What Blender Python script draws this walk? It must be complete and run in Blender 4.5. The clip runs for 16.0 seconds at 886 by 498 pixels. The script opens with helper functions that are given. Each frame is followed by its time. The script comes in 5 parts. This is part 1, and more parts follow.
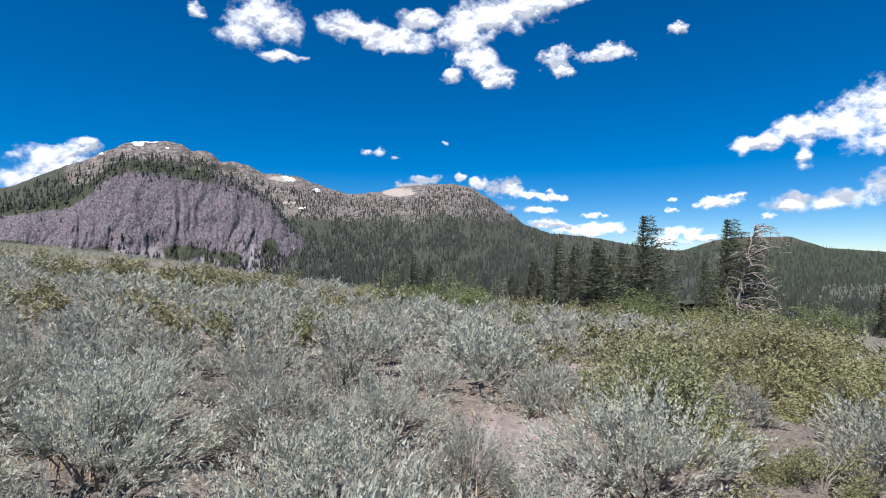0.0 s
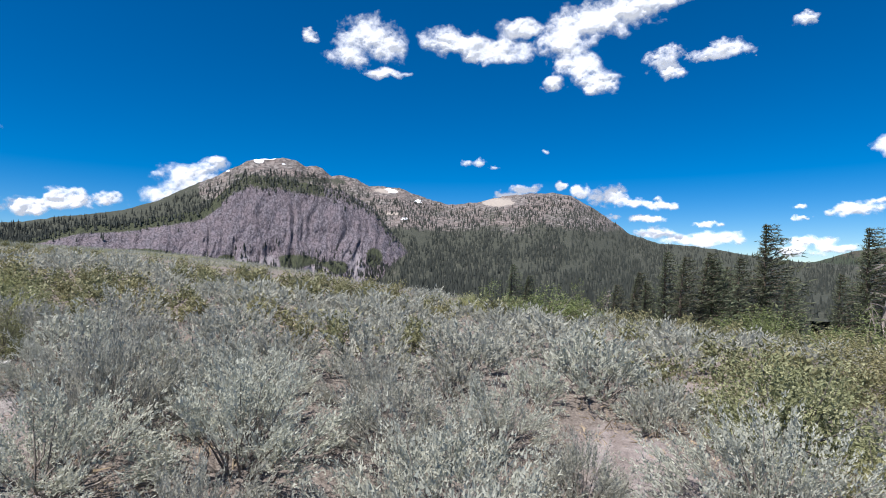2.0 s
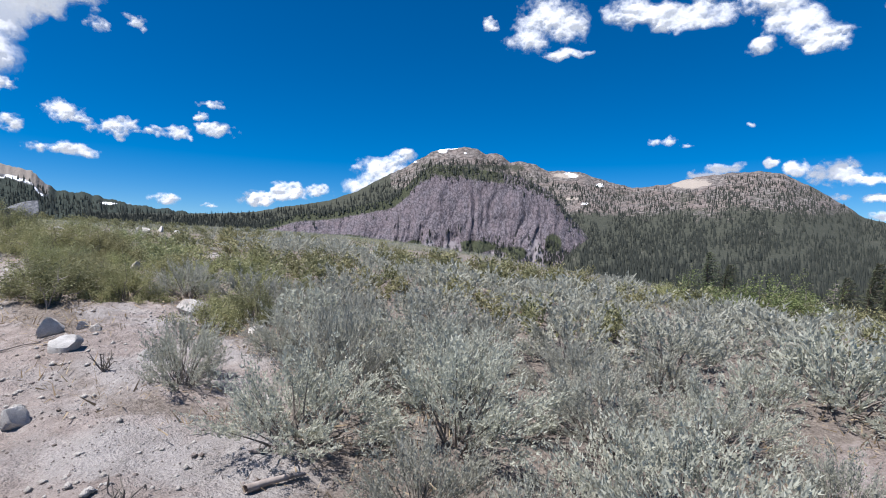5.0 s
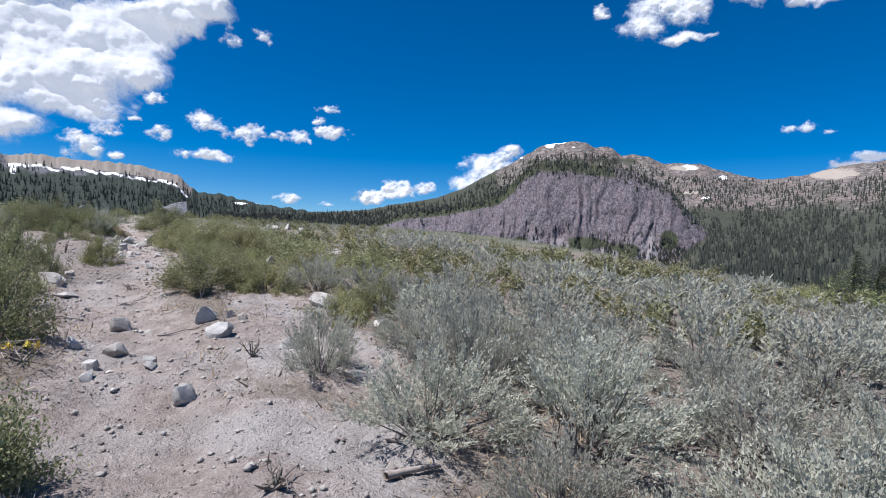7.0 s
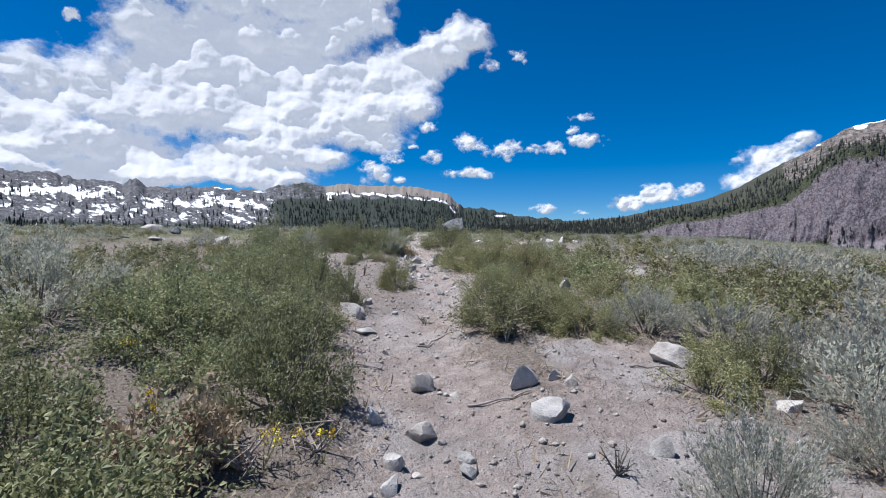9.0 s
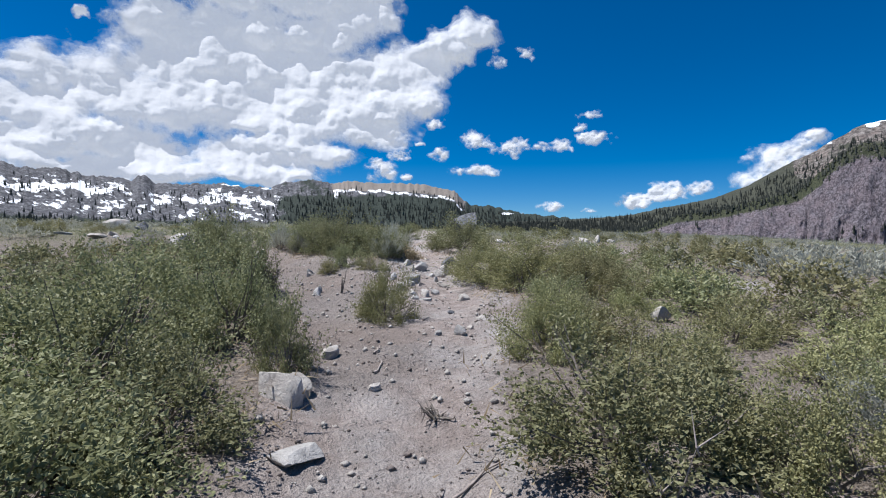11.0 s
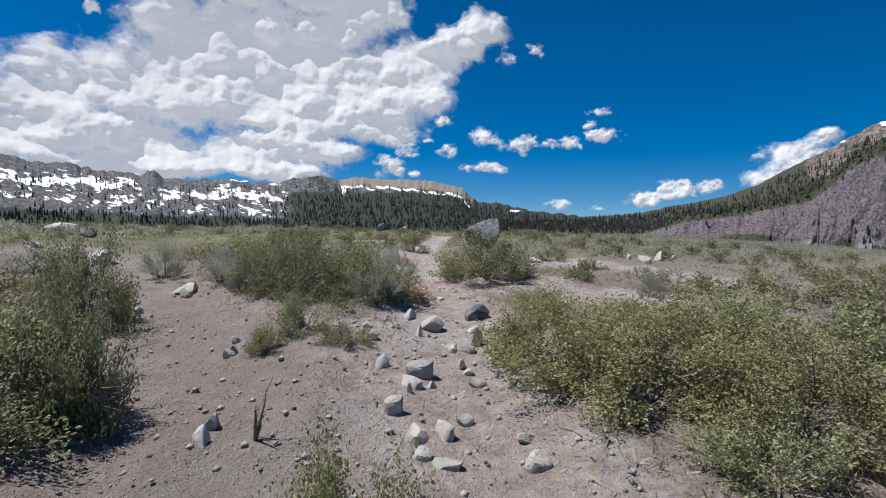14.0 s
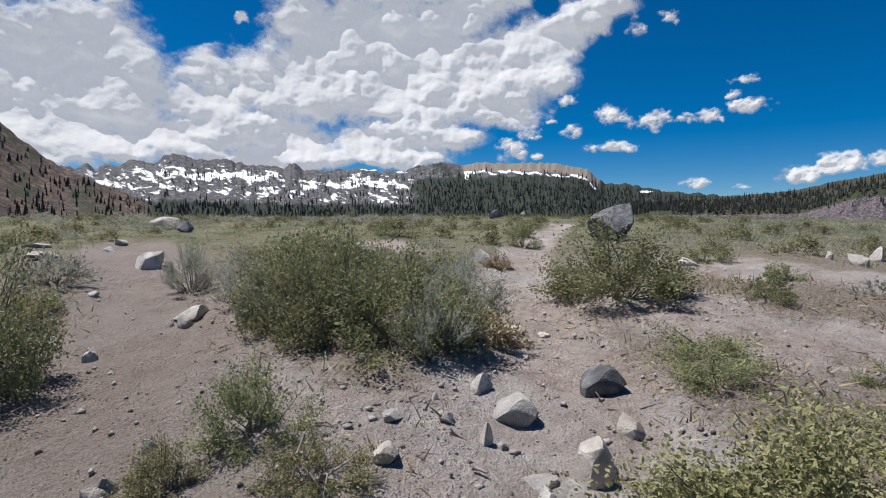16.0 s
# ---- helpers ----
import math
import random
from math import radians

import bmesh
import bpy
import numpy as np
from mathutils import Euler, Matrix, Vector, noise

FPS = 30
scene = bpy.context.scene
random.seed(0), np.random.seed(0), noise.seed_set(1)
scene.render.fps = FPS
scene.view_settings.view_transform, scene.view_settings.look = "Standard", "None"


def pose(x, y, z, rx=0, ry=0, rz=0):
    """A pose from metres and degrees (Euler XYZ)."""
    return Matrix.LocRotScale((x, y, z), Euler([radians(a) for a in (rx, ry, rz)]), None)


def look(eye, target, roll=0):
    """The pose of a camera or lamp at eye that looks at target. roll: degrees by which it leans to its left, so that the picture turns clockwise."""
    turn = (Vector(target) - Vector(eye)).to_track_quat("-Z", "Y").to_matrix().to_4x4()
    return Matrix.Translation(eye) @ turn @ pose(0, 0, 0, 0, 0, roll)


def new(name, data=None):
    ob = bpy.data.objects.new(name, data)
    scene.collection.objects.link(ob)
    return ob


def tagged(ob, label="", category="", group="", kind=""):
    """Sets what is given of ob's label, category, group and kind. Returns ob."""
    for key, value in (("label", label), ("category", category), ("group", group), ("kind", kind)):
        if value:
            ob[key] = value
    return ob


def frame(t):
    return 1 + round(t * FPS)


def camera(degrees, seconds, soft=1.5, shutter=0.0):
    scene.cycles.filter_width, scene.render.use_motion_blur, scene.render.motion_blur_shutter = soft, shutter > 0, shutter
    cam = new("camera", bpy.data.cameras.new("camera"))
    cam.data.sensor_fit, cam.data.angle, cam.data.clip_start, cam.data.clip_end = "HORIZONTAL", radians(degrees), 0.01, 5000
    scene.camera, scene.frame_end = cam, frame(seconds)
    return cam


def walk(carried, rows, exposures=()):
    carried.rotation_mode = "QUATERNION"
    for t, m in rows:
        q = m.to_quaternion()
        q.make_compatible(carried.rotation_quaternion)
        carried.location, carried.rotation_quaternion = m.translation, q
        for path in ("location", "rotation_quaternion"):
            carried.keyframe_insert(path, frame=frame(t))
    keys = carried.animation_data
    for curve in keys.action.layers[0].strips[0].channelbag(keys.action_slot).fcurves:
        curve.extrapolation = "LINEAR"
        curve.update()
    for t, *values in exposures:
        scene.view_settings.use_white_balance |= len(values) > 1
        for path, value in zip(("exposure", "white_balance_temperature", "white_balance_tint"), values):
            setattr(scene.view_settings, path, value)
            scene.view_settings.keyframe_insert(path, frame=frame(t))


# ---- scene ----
# ---------------------------------------------------------------- camera
cam = camera(79.0, 16.0, soft=1.0)
PATH = [
    (0.0, 0.000, 0.000, 1.500, 0.94, 0.92, 0.04),
    (0.5, -0.027, 0.016, 1.502, 3.73, 1.00, 0.31),
    (1.0, -0.043, -0.010, 1.513, 6.38, 1.86, 0.41),
    (1.5, -0.063, -0.039, 1.517, 9.43, 2.12, 0.55),
    (2.0, -0.074, -0.076, 1.513, 11.49, 1.93, 0.54),
    (2.5, -0.102, -0.103, 1.507, 13.89, 1.36, 0.84),
    (3.0, -0.151, -0.113, 1.503, 17.54, 0.77, 1.38),
    (3.5, -0.193, -0.099, 1.502, 21.11, 0.50, 1.21),
    (4.0, -0.231, -0.088, 1.496, 24.22, 0.56, 1.65),
    (6.5, -0.388, -0.131, 1.480, 38.61, -0.49, 0.38),
    (7.0, -0.432, -0.165, 1.484, 41.53, -0.46, 1.44),
    (7.5, -0.604, -0.170, 1.456, 47.71, -0.79, 2.35),
    (8.0, -1.163, -0.081, 1.526, 56.30, -1.60, 0.64),
    (8.5, -1.718, 0.136, 1.606, 62.72, -0.87, -0.83),
    (9.0, -2.407, 0.313, 1.651, 68.33, 0.07, 0.37),
    (11.5, -6.245, 1.741, 1.809, 69.16, -0.27, 0.48),
    (12.0, -6.792, 1.992, 1.903, 69.87, -0.79, -0.77),
    (12.5, -7.339, 2.109, 1.977, 70.64, -1.00, -0.33),
    (13.0, -7.916, 2.253, 2.031, 69.24, -1.64, -0.35),
    (13.5, -8.575, 2.428, 2.140, 69.29, -1.48, 0.65),
    (14.0, -9.164, 2.576, 2.242, 69.79, -0.55, 1.04),
    (14.5, -9.727, 2.907, 2.264, 71.19, -0.82, 0.25),
    (15.0, -10.335, 3.166, 2.332, 75.62, -1.65, 1.97),
    (15.5, -10.934, 3.405, 2.393, 77.96, -2.52, 0.19),
    (16.0, -11.537, 3.630, 2.445, 82.80, -2.37, 0.38),
]
walk(cam, [(t, pose(x, y, z, 90 + pitch, 0, yaw) @ pose(0, 0, 0, 0, 0, roll)) for t, x, y, z, yaw, pitch, roll in PATH],
     [(0.0, 0.9, 6250, 13), (4.0, 0.9, 6200, 13), (7.0, 0.78, 6080, 13), (9.0, 0.68, 6020, 12), (12.0, 0.58, 6200, 11), (16.0, 0.46, 6550, 11)])

# ---------------------------------------------------------------- world and sun
SUN_AZ, SUN_EL = 150.0, 64.0          # degrees to the left of +y, and above the horizon
world = bpy.data.worlds.new("world")
scene.world = world
world.use_nodes = True
wn = world.node_tree
sky = wn.nodes.new("ShaderNodeTexSky")
sky.sky_type = "NISHITA"
sky.sun_disc = False
sky.sun_elevation = radians(SUN_EL)
sky.sun_rotation = radians(-SUN_AZ)
sky.altitude = 2900
sky.air_density = 1.0
sky.dust_density = 0.1
sky.ozone_density = 4.0
wn.nodes["Background"].inputs["Strength"].default_value = 0.061
deep = wn.nodes.new("ShaderNodeHueSaturation")
deep.inputs["Saturation"].default_value = 1.5
wn.links.new(sky.outputs["Color"], deep.inputs["Color"])
wn.links.new(deep.outputs["Color"], wn.nodes["Background"].inputs["Color"])
sun = new("sun", bpy.data.lights.new("sun", "SUN"))
sun.data.energy = 4.6
sun.data.angle = radians(0.5)
sun.data.color = (1.0, 0.965, 0.91)
sun.matrix_world = look((-math.sin(radians(SUN_AZ)) * math.cos(radians(SUN_EL)) * 100,
                         math.cos(radians(SUN_AZ)) * math.cos(radians(SUN_EL)) * 100,
                         math.sin(radians(SUN_EL)) * 100), (0, 0, 0))


# ---------------------------------------------------------------- number helpers
def hash01(ix, iy, iz, seed):
    h = (ix * 374761393 + iy * 668265263 + iz * 2147483647 + seed * 974634541) & 0xFFFFFFFF
    h = ((h ^ (h >> 13)) * 1274126177) & 0xFFFFFFFF
    h = ((h ^ (h >> 16)) * 2246822519) & 0xFFFFFFFF
    return ((h ^ (h >> 15)) & 0xFFFFFF) / float(0xFFFFFF)


def vnoise(x, y, z=0.0, seed=0):
    """Smooth value noise, 0 to 1, for arrays."""
    x, y, z = np.broadcast_arrays(np.asarray(x, float), np.asarray(y, float), np.asarray(z, float))
    fx, fy, fz = np.floor(x), np.floor(y), np.floor(z)
    ix, iy, iz = fx.astype(np.int64), fy.astype(np.int64), fz.astype(np.int64)
    u, v, w = x - fx, y - fy, z - fz
    u, v, w = (k * k * (3 - 2 * k) for k in (u, v, w))
    out = 0
    for a in (0, 1):
        for b in (0, 1):
            for c in (0, 1):
                out = out + hash01(ix + a, iy + b, iz + c, seed) * (u if a else 1 - u) * (v if b else 1 - v) * (w if c else 1 - w)
    return out


def fbm(x, y, z=0.0, octaves=5, seed=0, gain=0.5, lac=2.03):
    """Fractal noise, about -1 to 1."""
    total, amp, norm, f = 0.0, 1.0, 0.0, 1.0
    for o in range(octaves):
        total = total + amp * (2 * vnoise(np.asarray(x) * f, np.asarray(y) * f, np.asarray(z) * f, seed + o * 17) - 1)
        norm += amp
        amp *= gain
        f *= lac
    return total / norm


def ridged(x, y, z=0.0, octaves=5, seed=0):
    total, amp, norm, f = 0.0, 1.0, 0.0, 1.0
    for o in range(octaves):
        total = total + amp * (1 - np.abs(2 * vnoise(np.asarray(x) * f, np.asarray(y) * f, np.asarray(z) * f, seed + o * 31) - 1))
        norm += amp
        amp *= 0.5
        f *= 2.1
    return total / norm


def soft(u, w):
    """A smooth max(u, 0)."""
    u = np.asarray(u, float)
    return w * np.logaddexp(0, u / w)


def smooth(a, b, u):
    k = np.clip((np.asarray(u, float) - a) / (b - a), 0, 1)
    return k * k * (3 - 2 * k)


# ---------------------------------------------------------------- lie of the land
TRAIL = [(1.2, -2.6, 0.8), (-1.2, -1.0, 0.75), (-3.2, 0.55, 0.7), (-4.6, 1.35, 0.62), (-6.2, 1.75, 0.52), (-8.4, 2.2, 0.58), (-10.4, 3.0, 0.85),
         (-12.2, 3.9, 0.85), (-14.0, 4.5, 0.75), (-16.2, 5.1, 0.5), (-18.6, 5.5, 0.5), (-22.0, 6.6, 0.45), (-34, 12, 0.5)]
BRANCH = [(-9.6, 2.2, 0.5), (-11.5, 2.2, 0.7), (-13.6, 2.2, 0.75), (-16.2, 1.7, 0.7), (-19.0, 0.6, 0.7), (-24.0, -1.6, 0.9)]
# bare patches: x, y, radius x, radius y
BARE = [(-4.6, 2.75, 1.2, 0.75), (-3.0, 1.55, 0.9, 0.7), (-6.3, 3.4, 0.8, 0.5), (0.55, 4.1, 0.42, 1.0), (-3.9, 6.9, 0.5, 0.5), (1.7, 7.0, 0.35, 0.9), (-6.5, 11.0, 0.9, 0.5),
        (-16.2, 6.6, 1.6, 0.8), (-15.2, 7.6, 0.9, 0.6), (-14.2, 3.2, 0.8, 0.6), (-19, 9, 1.6, 1.0), (-17, 10, 1.5, 1.0), (-11.5, 8.3, 0.8, 0.7), (-23, 3.5, 1.5, 1.0), (-13.5, 3.0, 1.5, 0.95), (-15.0, 4.9, 1.0, 0.6)]


def line_cover(x, y, line):
    """How far inside a beaten track a place lies: 1 on its middle, 0 at its edge, less outside."""
    best = np.full(np.shape(x), -9.0)
    for (ax, ay, aw), (bx, by, bw) in zip(line, line[1:]):
        dx, dy = bx - ax, by - ay
        k = np.clip(((x - ax) * dx + (y - ay) * dy) / (dx * dx + dy * dy), 0, 1)
        d = np.hypot(x - ax - k * dx, y - ay - k * dy)
        best = np.maximum(best, 1 - d / (aw + k * (bw - aw)))
    return best


def bare(x, y):
    """How bare the soil is: over 0 bare, below 0 overgrown."""
    x, y = np.asarray(x, float), np.asarray(y, float)
    b = np.maximum(line_cover(x, y, TRAIL), line_cover(x, y, BRANCH))
    for cx, cy, rx, ry in BARE:
        b = np.maximum(b, 0.9 - np.hypot((x - cx) / rx, (y - cy) / ry))
    return b + 0.28 * fbm(x * 1.3, y * 1.3, 0, 3, 5)


def ground(x, y):
    x, y = np.asarray(x, float), np.asarray(y, float)
    s = -x
    z = 0.03 + 0.1 * s - 0.04 * soft(s - 16, 3) - 0.03 * soft(s - 32, 5) - 0.07 * soft(s - 80, 14) + 0.03 * (soft(y, 2) - soft(y - 6, 2))
    z = z + 0.06 * soft(-s - 1, 1.5)
    edge = y - (19.0 + 0.6 * soft(s, 3))
    fall = 0.19 * soft(edge, 2.5) + 0.2 * soft(x - 14, 4) + 0.06 * soft(-y - 60, 20)
    z = z - 75 * (1 - np.exp(-fall / 75))
    far = np.hypot(x + 6, y - 2)
    near = 1 - smooth(60, 200, far)
    z = z + near * (0.10 * fbm(x * 0.35, y * 0.35, 0, 3, 3) + 0.035 * fbm(x * 1.7, y * 1.7, 0, 3, 9)) + (1 - near) * 4 * fbm(x * 0.01, y * 0.01, 0, 4, 8)
    track = np.maximum(line_cover(x, y, TRAIL), line_cover(x, y, BRANCH))
    z = z - near * 0.13 * smooth(-0.5, 0.7, track) + near * (0.045 * fbm(x * 3.1, y * 3.1, 0, 3, 29) + 0.02 * fbm(x * 8.5, y * 8.5, 0, 2, 30) + 0.02 * ridged(x * 2.2, y * 2.2, 0, 3, 33) * smooth(-0.3, 0.5, track))
    return np.maximum(z, -70 + 0 * z) - 0.00002 * np.maximum(far - 600, 0)


# ---------------------------------------------------------------- materials
def mat(name, rough=0.9, bump=0.0, bump_scale=20.0, bump_dist=0.02):
    """A material with its Principled node, its node tree and object-space or generated coordinates to hang colour on."""
    m = bpy.data.materials.new(name)
    m.use_nodes = True
    t = m.node_tree
    b = t.nodes["Principled BSDF"]
    b.inputs["Roughness"].default_value = rough
    b.inputs["Specular IOR Level"].default_value = 0.25
    co = t.nodes.new("ShaderNodeNewGeometry").outputs["Position"]
    if bump:
        n = tex(t, co, bump_scale, 6, 0.6)
        bp = t.nodes.new("ShaderNodeBump")
        bp.inputs["Strength"].default_value = bump
        bp.inputs["Distance"].default_value = bump_dist
        t.links.new(n, bp.inputs["Height"])
        t.links.new(bp.outputs["Normal"], b.inputs["Normal"])
    return m, t, b, co


def tex(t, co, scale, detail=4, rough=0.5, squeeze=None):
    n = t.nodes.new("ShaderNodeTexNoise")
    n.inputs["Scale"].default_value = scale
    n.inputs["Detail"].default_value = detail
    n.inputs["Roughness"].default_value = rough
    if squeeze:
        mp = t.nodes.new("ShaderNodeMapping")
        mp.inputs["Scale"].default_value = squeeze
        t.links.new(co, mp.inputs["Vector"])
        co = mp.outputs["Vector"]
    t.links.new(co, n.inputs["Vector"])
    return n.outputs["Fac"]


def ramp(t, fac, *stops):
    r = t.nodes.new("ShaderNodeValToRGB")
    while len(r.color_ramp.elements) < len(stops):
        r.color_ramp.elements.new(0.5)
    for e, (p, c) in zip(r.color_ramp.elements, stops):
        e.position = p
        e.color = (*c, 1)
    t.links.new(fac, r.inputs["Fac"])
    return r.outputs["Color"]


def step(t, fac, a, b):
    n = t.nodes.new("ShaderNodeMapRange")
    n.interpolation_type = "SMOOTHSTEP"
    n.inputs["From Min"].default_value = a
    n.inputs["From Max"].default_value = b
    t.links.new(fac, n.inputs["Value"])
    return n.outputs["Result"]


def blend(t, fac, a, b, mode="MIX"):
    n = t.nodes.new("ShaderNodeMix")
    n.data_type = "RGBA"
    n.blend_type = mode
    if isinstance(fac, float):
        n.inputs["Factor"].default_value = fac
    else:
        t.links.new(fac, n.inputs["Factor"])
    for sock, v in (("A", a), ("B", b)):
        s = next(i for i in n.inputs if i.name == sock and i.type == "RGBA")
        if isinstance(v, tuple):
            s.default_value = (*v, 1)
        else:
            t.links.new(v, s)
    return next(o for o in n.outputs if o.type == "RGBA")


def calc(t, op, a, b=0.0, c=None):
    n = t.nodes.new("ShaderNodeMath")
    n.operation = op
    for i, v in enumerate((a, b) if c is None else (a, b, c)):
        if isinstance(v, (int, float)):
            n.inputs[i].default_value = v
        else:
            t.links.new(v, n.inputs[i])
    return n.outputs[0]


def attr(t, name):
    n = t.nodes.new("ShaderNodeAttribute")
    n.attribute_name = name
    return n.outputs["Fac"]


def ground_material():
    m, t, b, co = mat("soil_and_litter", 0.95)
    grit, mid, big = tex(t, co, 95, 5, 0.7), tex(t, co, 9, 5, 0.6), tex(t, co, 0.9, 4, 0.55)
    sand = ramp(t, mid, (0.3, (0.26, 0.217, 0.195)), (0.55, (0.352, 0.298, 0.272)), (0.75, (0.42, 0.372, 0.345)))
    sand = blend(t, step(t, big, 0.42, 0.62), sand, (0.37, 0.34, 0.325), "MIX")
    sand = blend(t, 0.85, sand, ramp(t, grit, (0.3, (0.5, 0.48, 0.46)), (0.5, (0.98, 0.98, 0.98)), (0.68, (1.25, 1.23, 1.2))), "MULTIPLY")
    sand = blend(t, 0.9, sand, ramp(t, tex(t, co, 3.4, 6, 0.68), (0.34, (0.84, 0.82, 0.8)), (0.5, (1.08, 1.08, 1.08)), (0.66, (1.24, 1.24, 1.24))), "MULTIPLY")
    litter = ramp(t, tex(t, co, 34, 5, 0.7), (0.3, (0.1, 0.08, 0.066)), (0.5, (0.225, 0.188, 0.16)), (0.7, (0.37, 0.32, 0.275)))
    cover = step(t, calc(t, "ADD", attr(t, "bare"), calc(t, "MULTIPLY_ADD", mid, 0.9, -0.45)), -0.35, 0.1)
    # brown loam of the branch trail, its shade mixed into the soil colour
    sand = blend(t, calc(t, "MULTIPLY", attr(t, "shaded_loam"), 0.6), sand, ramp(t, grit, (0.3, (0.09, 0.07, 0.058)), (0.5, (0.185, 0.15, 0.128)), (0.7, (0.28, 0.235, 0.205))))
    near = blend(t, cover, litter, sand)
    meadow = ramp(t, tex(t, co, 1.2, 6, 0.65), (0.3, (0.085, 0.095, 0.05)), (0.48, (0.15, 0.15, 0.088)), (0.62, (0.21, 0.193, 0.135)), (0.78, (0.27, 0.235, 0.19)))
    near = blend(t, attr(t, "meadow"), near, meadow)
    woods = ramp(t, tex(t, co, 0.05, 6, 0.65), (0.35, (0.035, 0.045, 0.03)), (0.52, (0.07, 0.078, 0.052)), (0.66, (0.17, 0.16, 0.13)))
    t.links.new(blend(t, attr(t, "woods"), near, woods), b.inputs["Base Color"])
    bp = t.nodes.new("ShaderNodeBump")
    bp.inputs["Strength"].default_value = 1.0
    bp.inputs["Distance"].default_value = 0.042
    t.links.new(calc(t, "ADD", calc(t, "MULTIPLY", grit, 0.6), calc(t, "ADD", mid, tex(t, co, 30, 4, 0.6))), bp.inputs["Height"])
    t.links.new(bp.outputs["Normal"], b.inputs["Normal"])
    return m


def mountain_material(name, rocks, veg, scree, streak=(1, 1, 0.35), scale=0.02):
    m, t, b, co = mat(name, 0.95)
    fine, coarse = tex(t, co, scale * 6, 8, 0.68, streak), tex(t, co, scale, 6, 0.6, streak)
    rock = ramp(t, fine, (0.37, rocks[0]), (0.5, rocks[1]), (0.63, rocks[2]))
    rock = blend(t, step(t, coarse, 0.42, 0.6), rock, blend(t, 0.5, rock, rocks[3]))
    # rock cracks: the shade inside them is put into the colour as near-black lines
    crack_shade = calc(t, "ABSOLUTE", calc(t, "SUBTRACT", tex(t, co, scale * 2.6, 7, 0.62, streak), 0.5))
    rock = blend(t, step(t, crack_shade, 0.0, 0.045), blend(t, 0.75, rock, (0.02, 0.018, 0.02)), rock)
    green = ramp(t, tex(t, co, scale * 8, 6, 0.7), (0.35, veg[0]), (0.65, veg[1]))
    edge = calc(t, "ADD", calc(t, "MULTIPLY_ADD", tex(t, co, scale * 4, 6, 0.7), 1.0, -0.5), calc(t, "MULTIPLY_ADD", tex(t, co, scale * 11, 6, 0.7), 0.7, -0.35))
    c = blend(t, step(t, calc(t, "ADD", attr(t, "veg"), edge), 0.42, 0.58), rock, green)
    c = blend(t, step(t, calc(t, "ADD", attr(t, "scree"), edge), 0.42, 0.6), c, ramp(t, fine, (0.3, tuple(k * 0.8 for k in scree)), (0.7, scree)))
    sn = step(t, calc(t, "ADD", attr(t, "snow"), calc(t, "MULTIPLY", edge, 1.4)), 0.47, 0.58)
    t.links.new(blend(t, sn, c, (0.86, 0.88, 0.92)), b.inputs["Base Color"])
    bp = t.nodes.new("ShaderNodeBump")
    bp.inputs["Strength"].default_value = 0.8
    bp.inputs["Distance"].default_value = 6.0
    t.links.new(calc(t, "MULTIPLY", fine, calc(t, "SUBTRACT", 1.0, sn)), bp.inputs["Height"])
    t.links.new(bp.outputs["Normal"], b.inputs["Normal"])
    return m


def leaf_material(name, dark, mid_c, light, trans=0.25, rough=0.6, spread=0.25, grain=0.38):
    """Small leaves: each a little lighter or darker, each bush a little off the next, with light shining through."""
    m, t, b, co = mat(name, rough)
    gi = t.nodes.new("ShaderNodeNewGeometry").outputs["Random Per Island"]
    oi = t.nodes.new("ShaderNodeObjectInfo").outputs["Random"]
    fac = calc(t, "ADD", calc(t, "MULTIPLY", gi, grain), calc(t, "MULTIPLY_ADD", tex(t, co, 5.0, 4, 0.6), spread * 4.8, 0.525 - grain * 0.5 - spread * 2.4))
    c = ramp(t, fac, (0.1, dark), (0.5, mid_c), (0.95, light))
    hs = t.nodes.new("ShaderNodeHueSaturation")
    t.links.new(calc(t, "MULTIPLY_ADD", oi, 0.03, 0.485), hs.inputs["Hue"])
    t.links.new(calc(t, "MULTIPLY_ADD", oi, 0.35, 0.82), hs.inputs["Value"])
    t.links.new(c, hs.inputs["Color"])
    t.links.new(hs.outputs["Color"], b.inputs["Base Color"])
    tr = t.nodes.new("ShaderNodeBsdfTranslucent")
    t.links.new(hs.outputs["Color"], tr.inputs["Color"])
    mx = t.nodes.new("ShaderNodeMixShader")
    mx.inputs["Fac"].default_value = trans
    t.links.new(b.outputs["BSDF"], mx.inputs[1])
    t.links.new(tr.outputs["BSDF"], mx.inputs[2])
    t.links.new(mx.outputs["Shader"], t.nodes["Material Output"].inputs["Surface"])
    return m


def bark_material(name, a, c, scale=40):
    m, t, b, co = mat(name, 0.9, 0.5, scale, 0.01)
    t.links.new(ramp(t, tex(t, co, scale, 5, 0.65), (0.3, a), (0.7, c)), b.inputs["Base Color"])
    return m


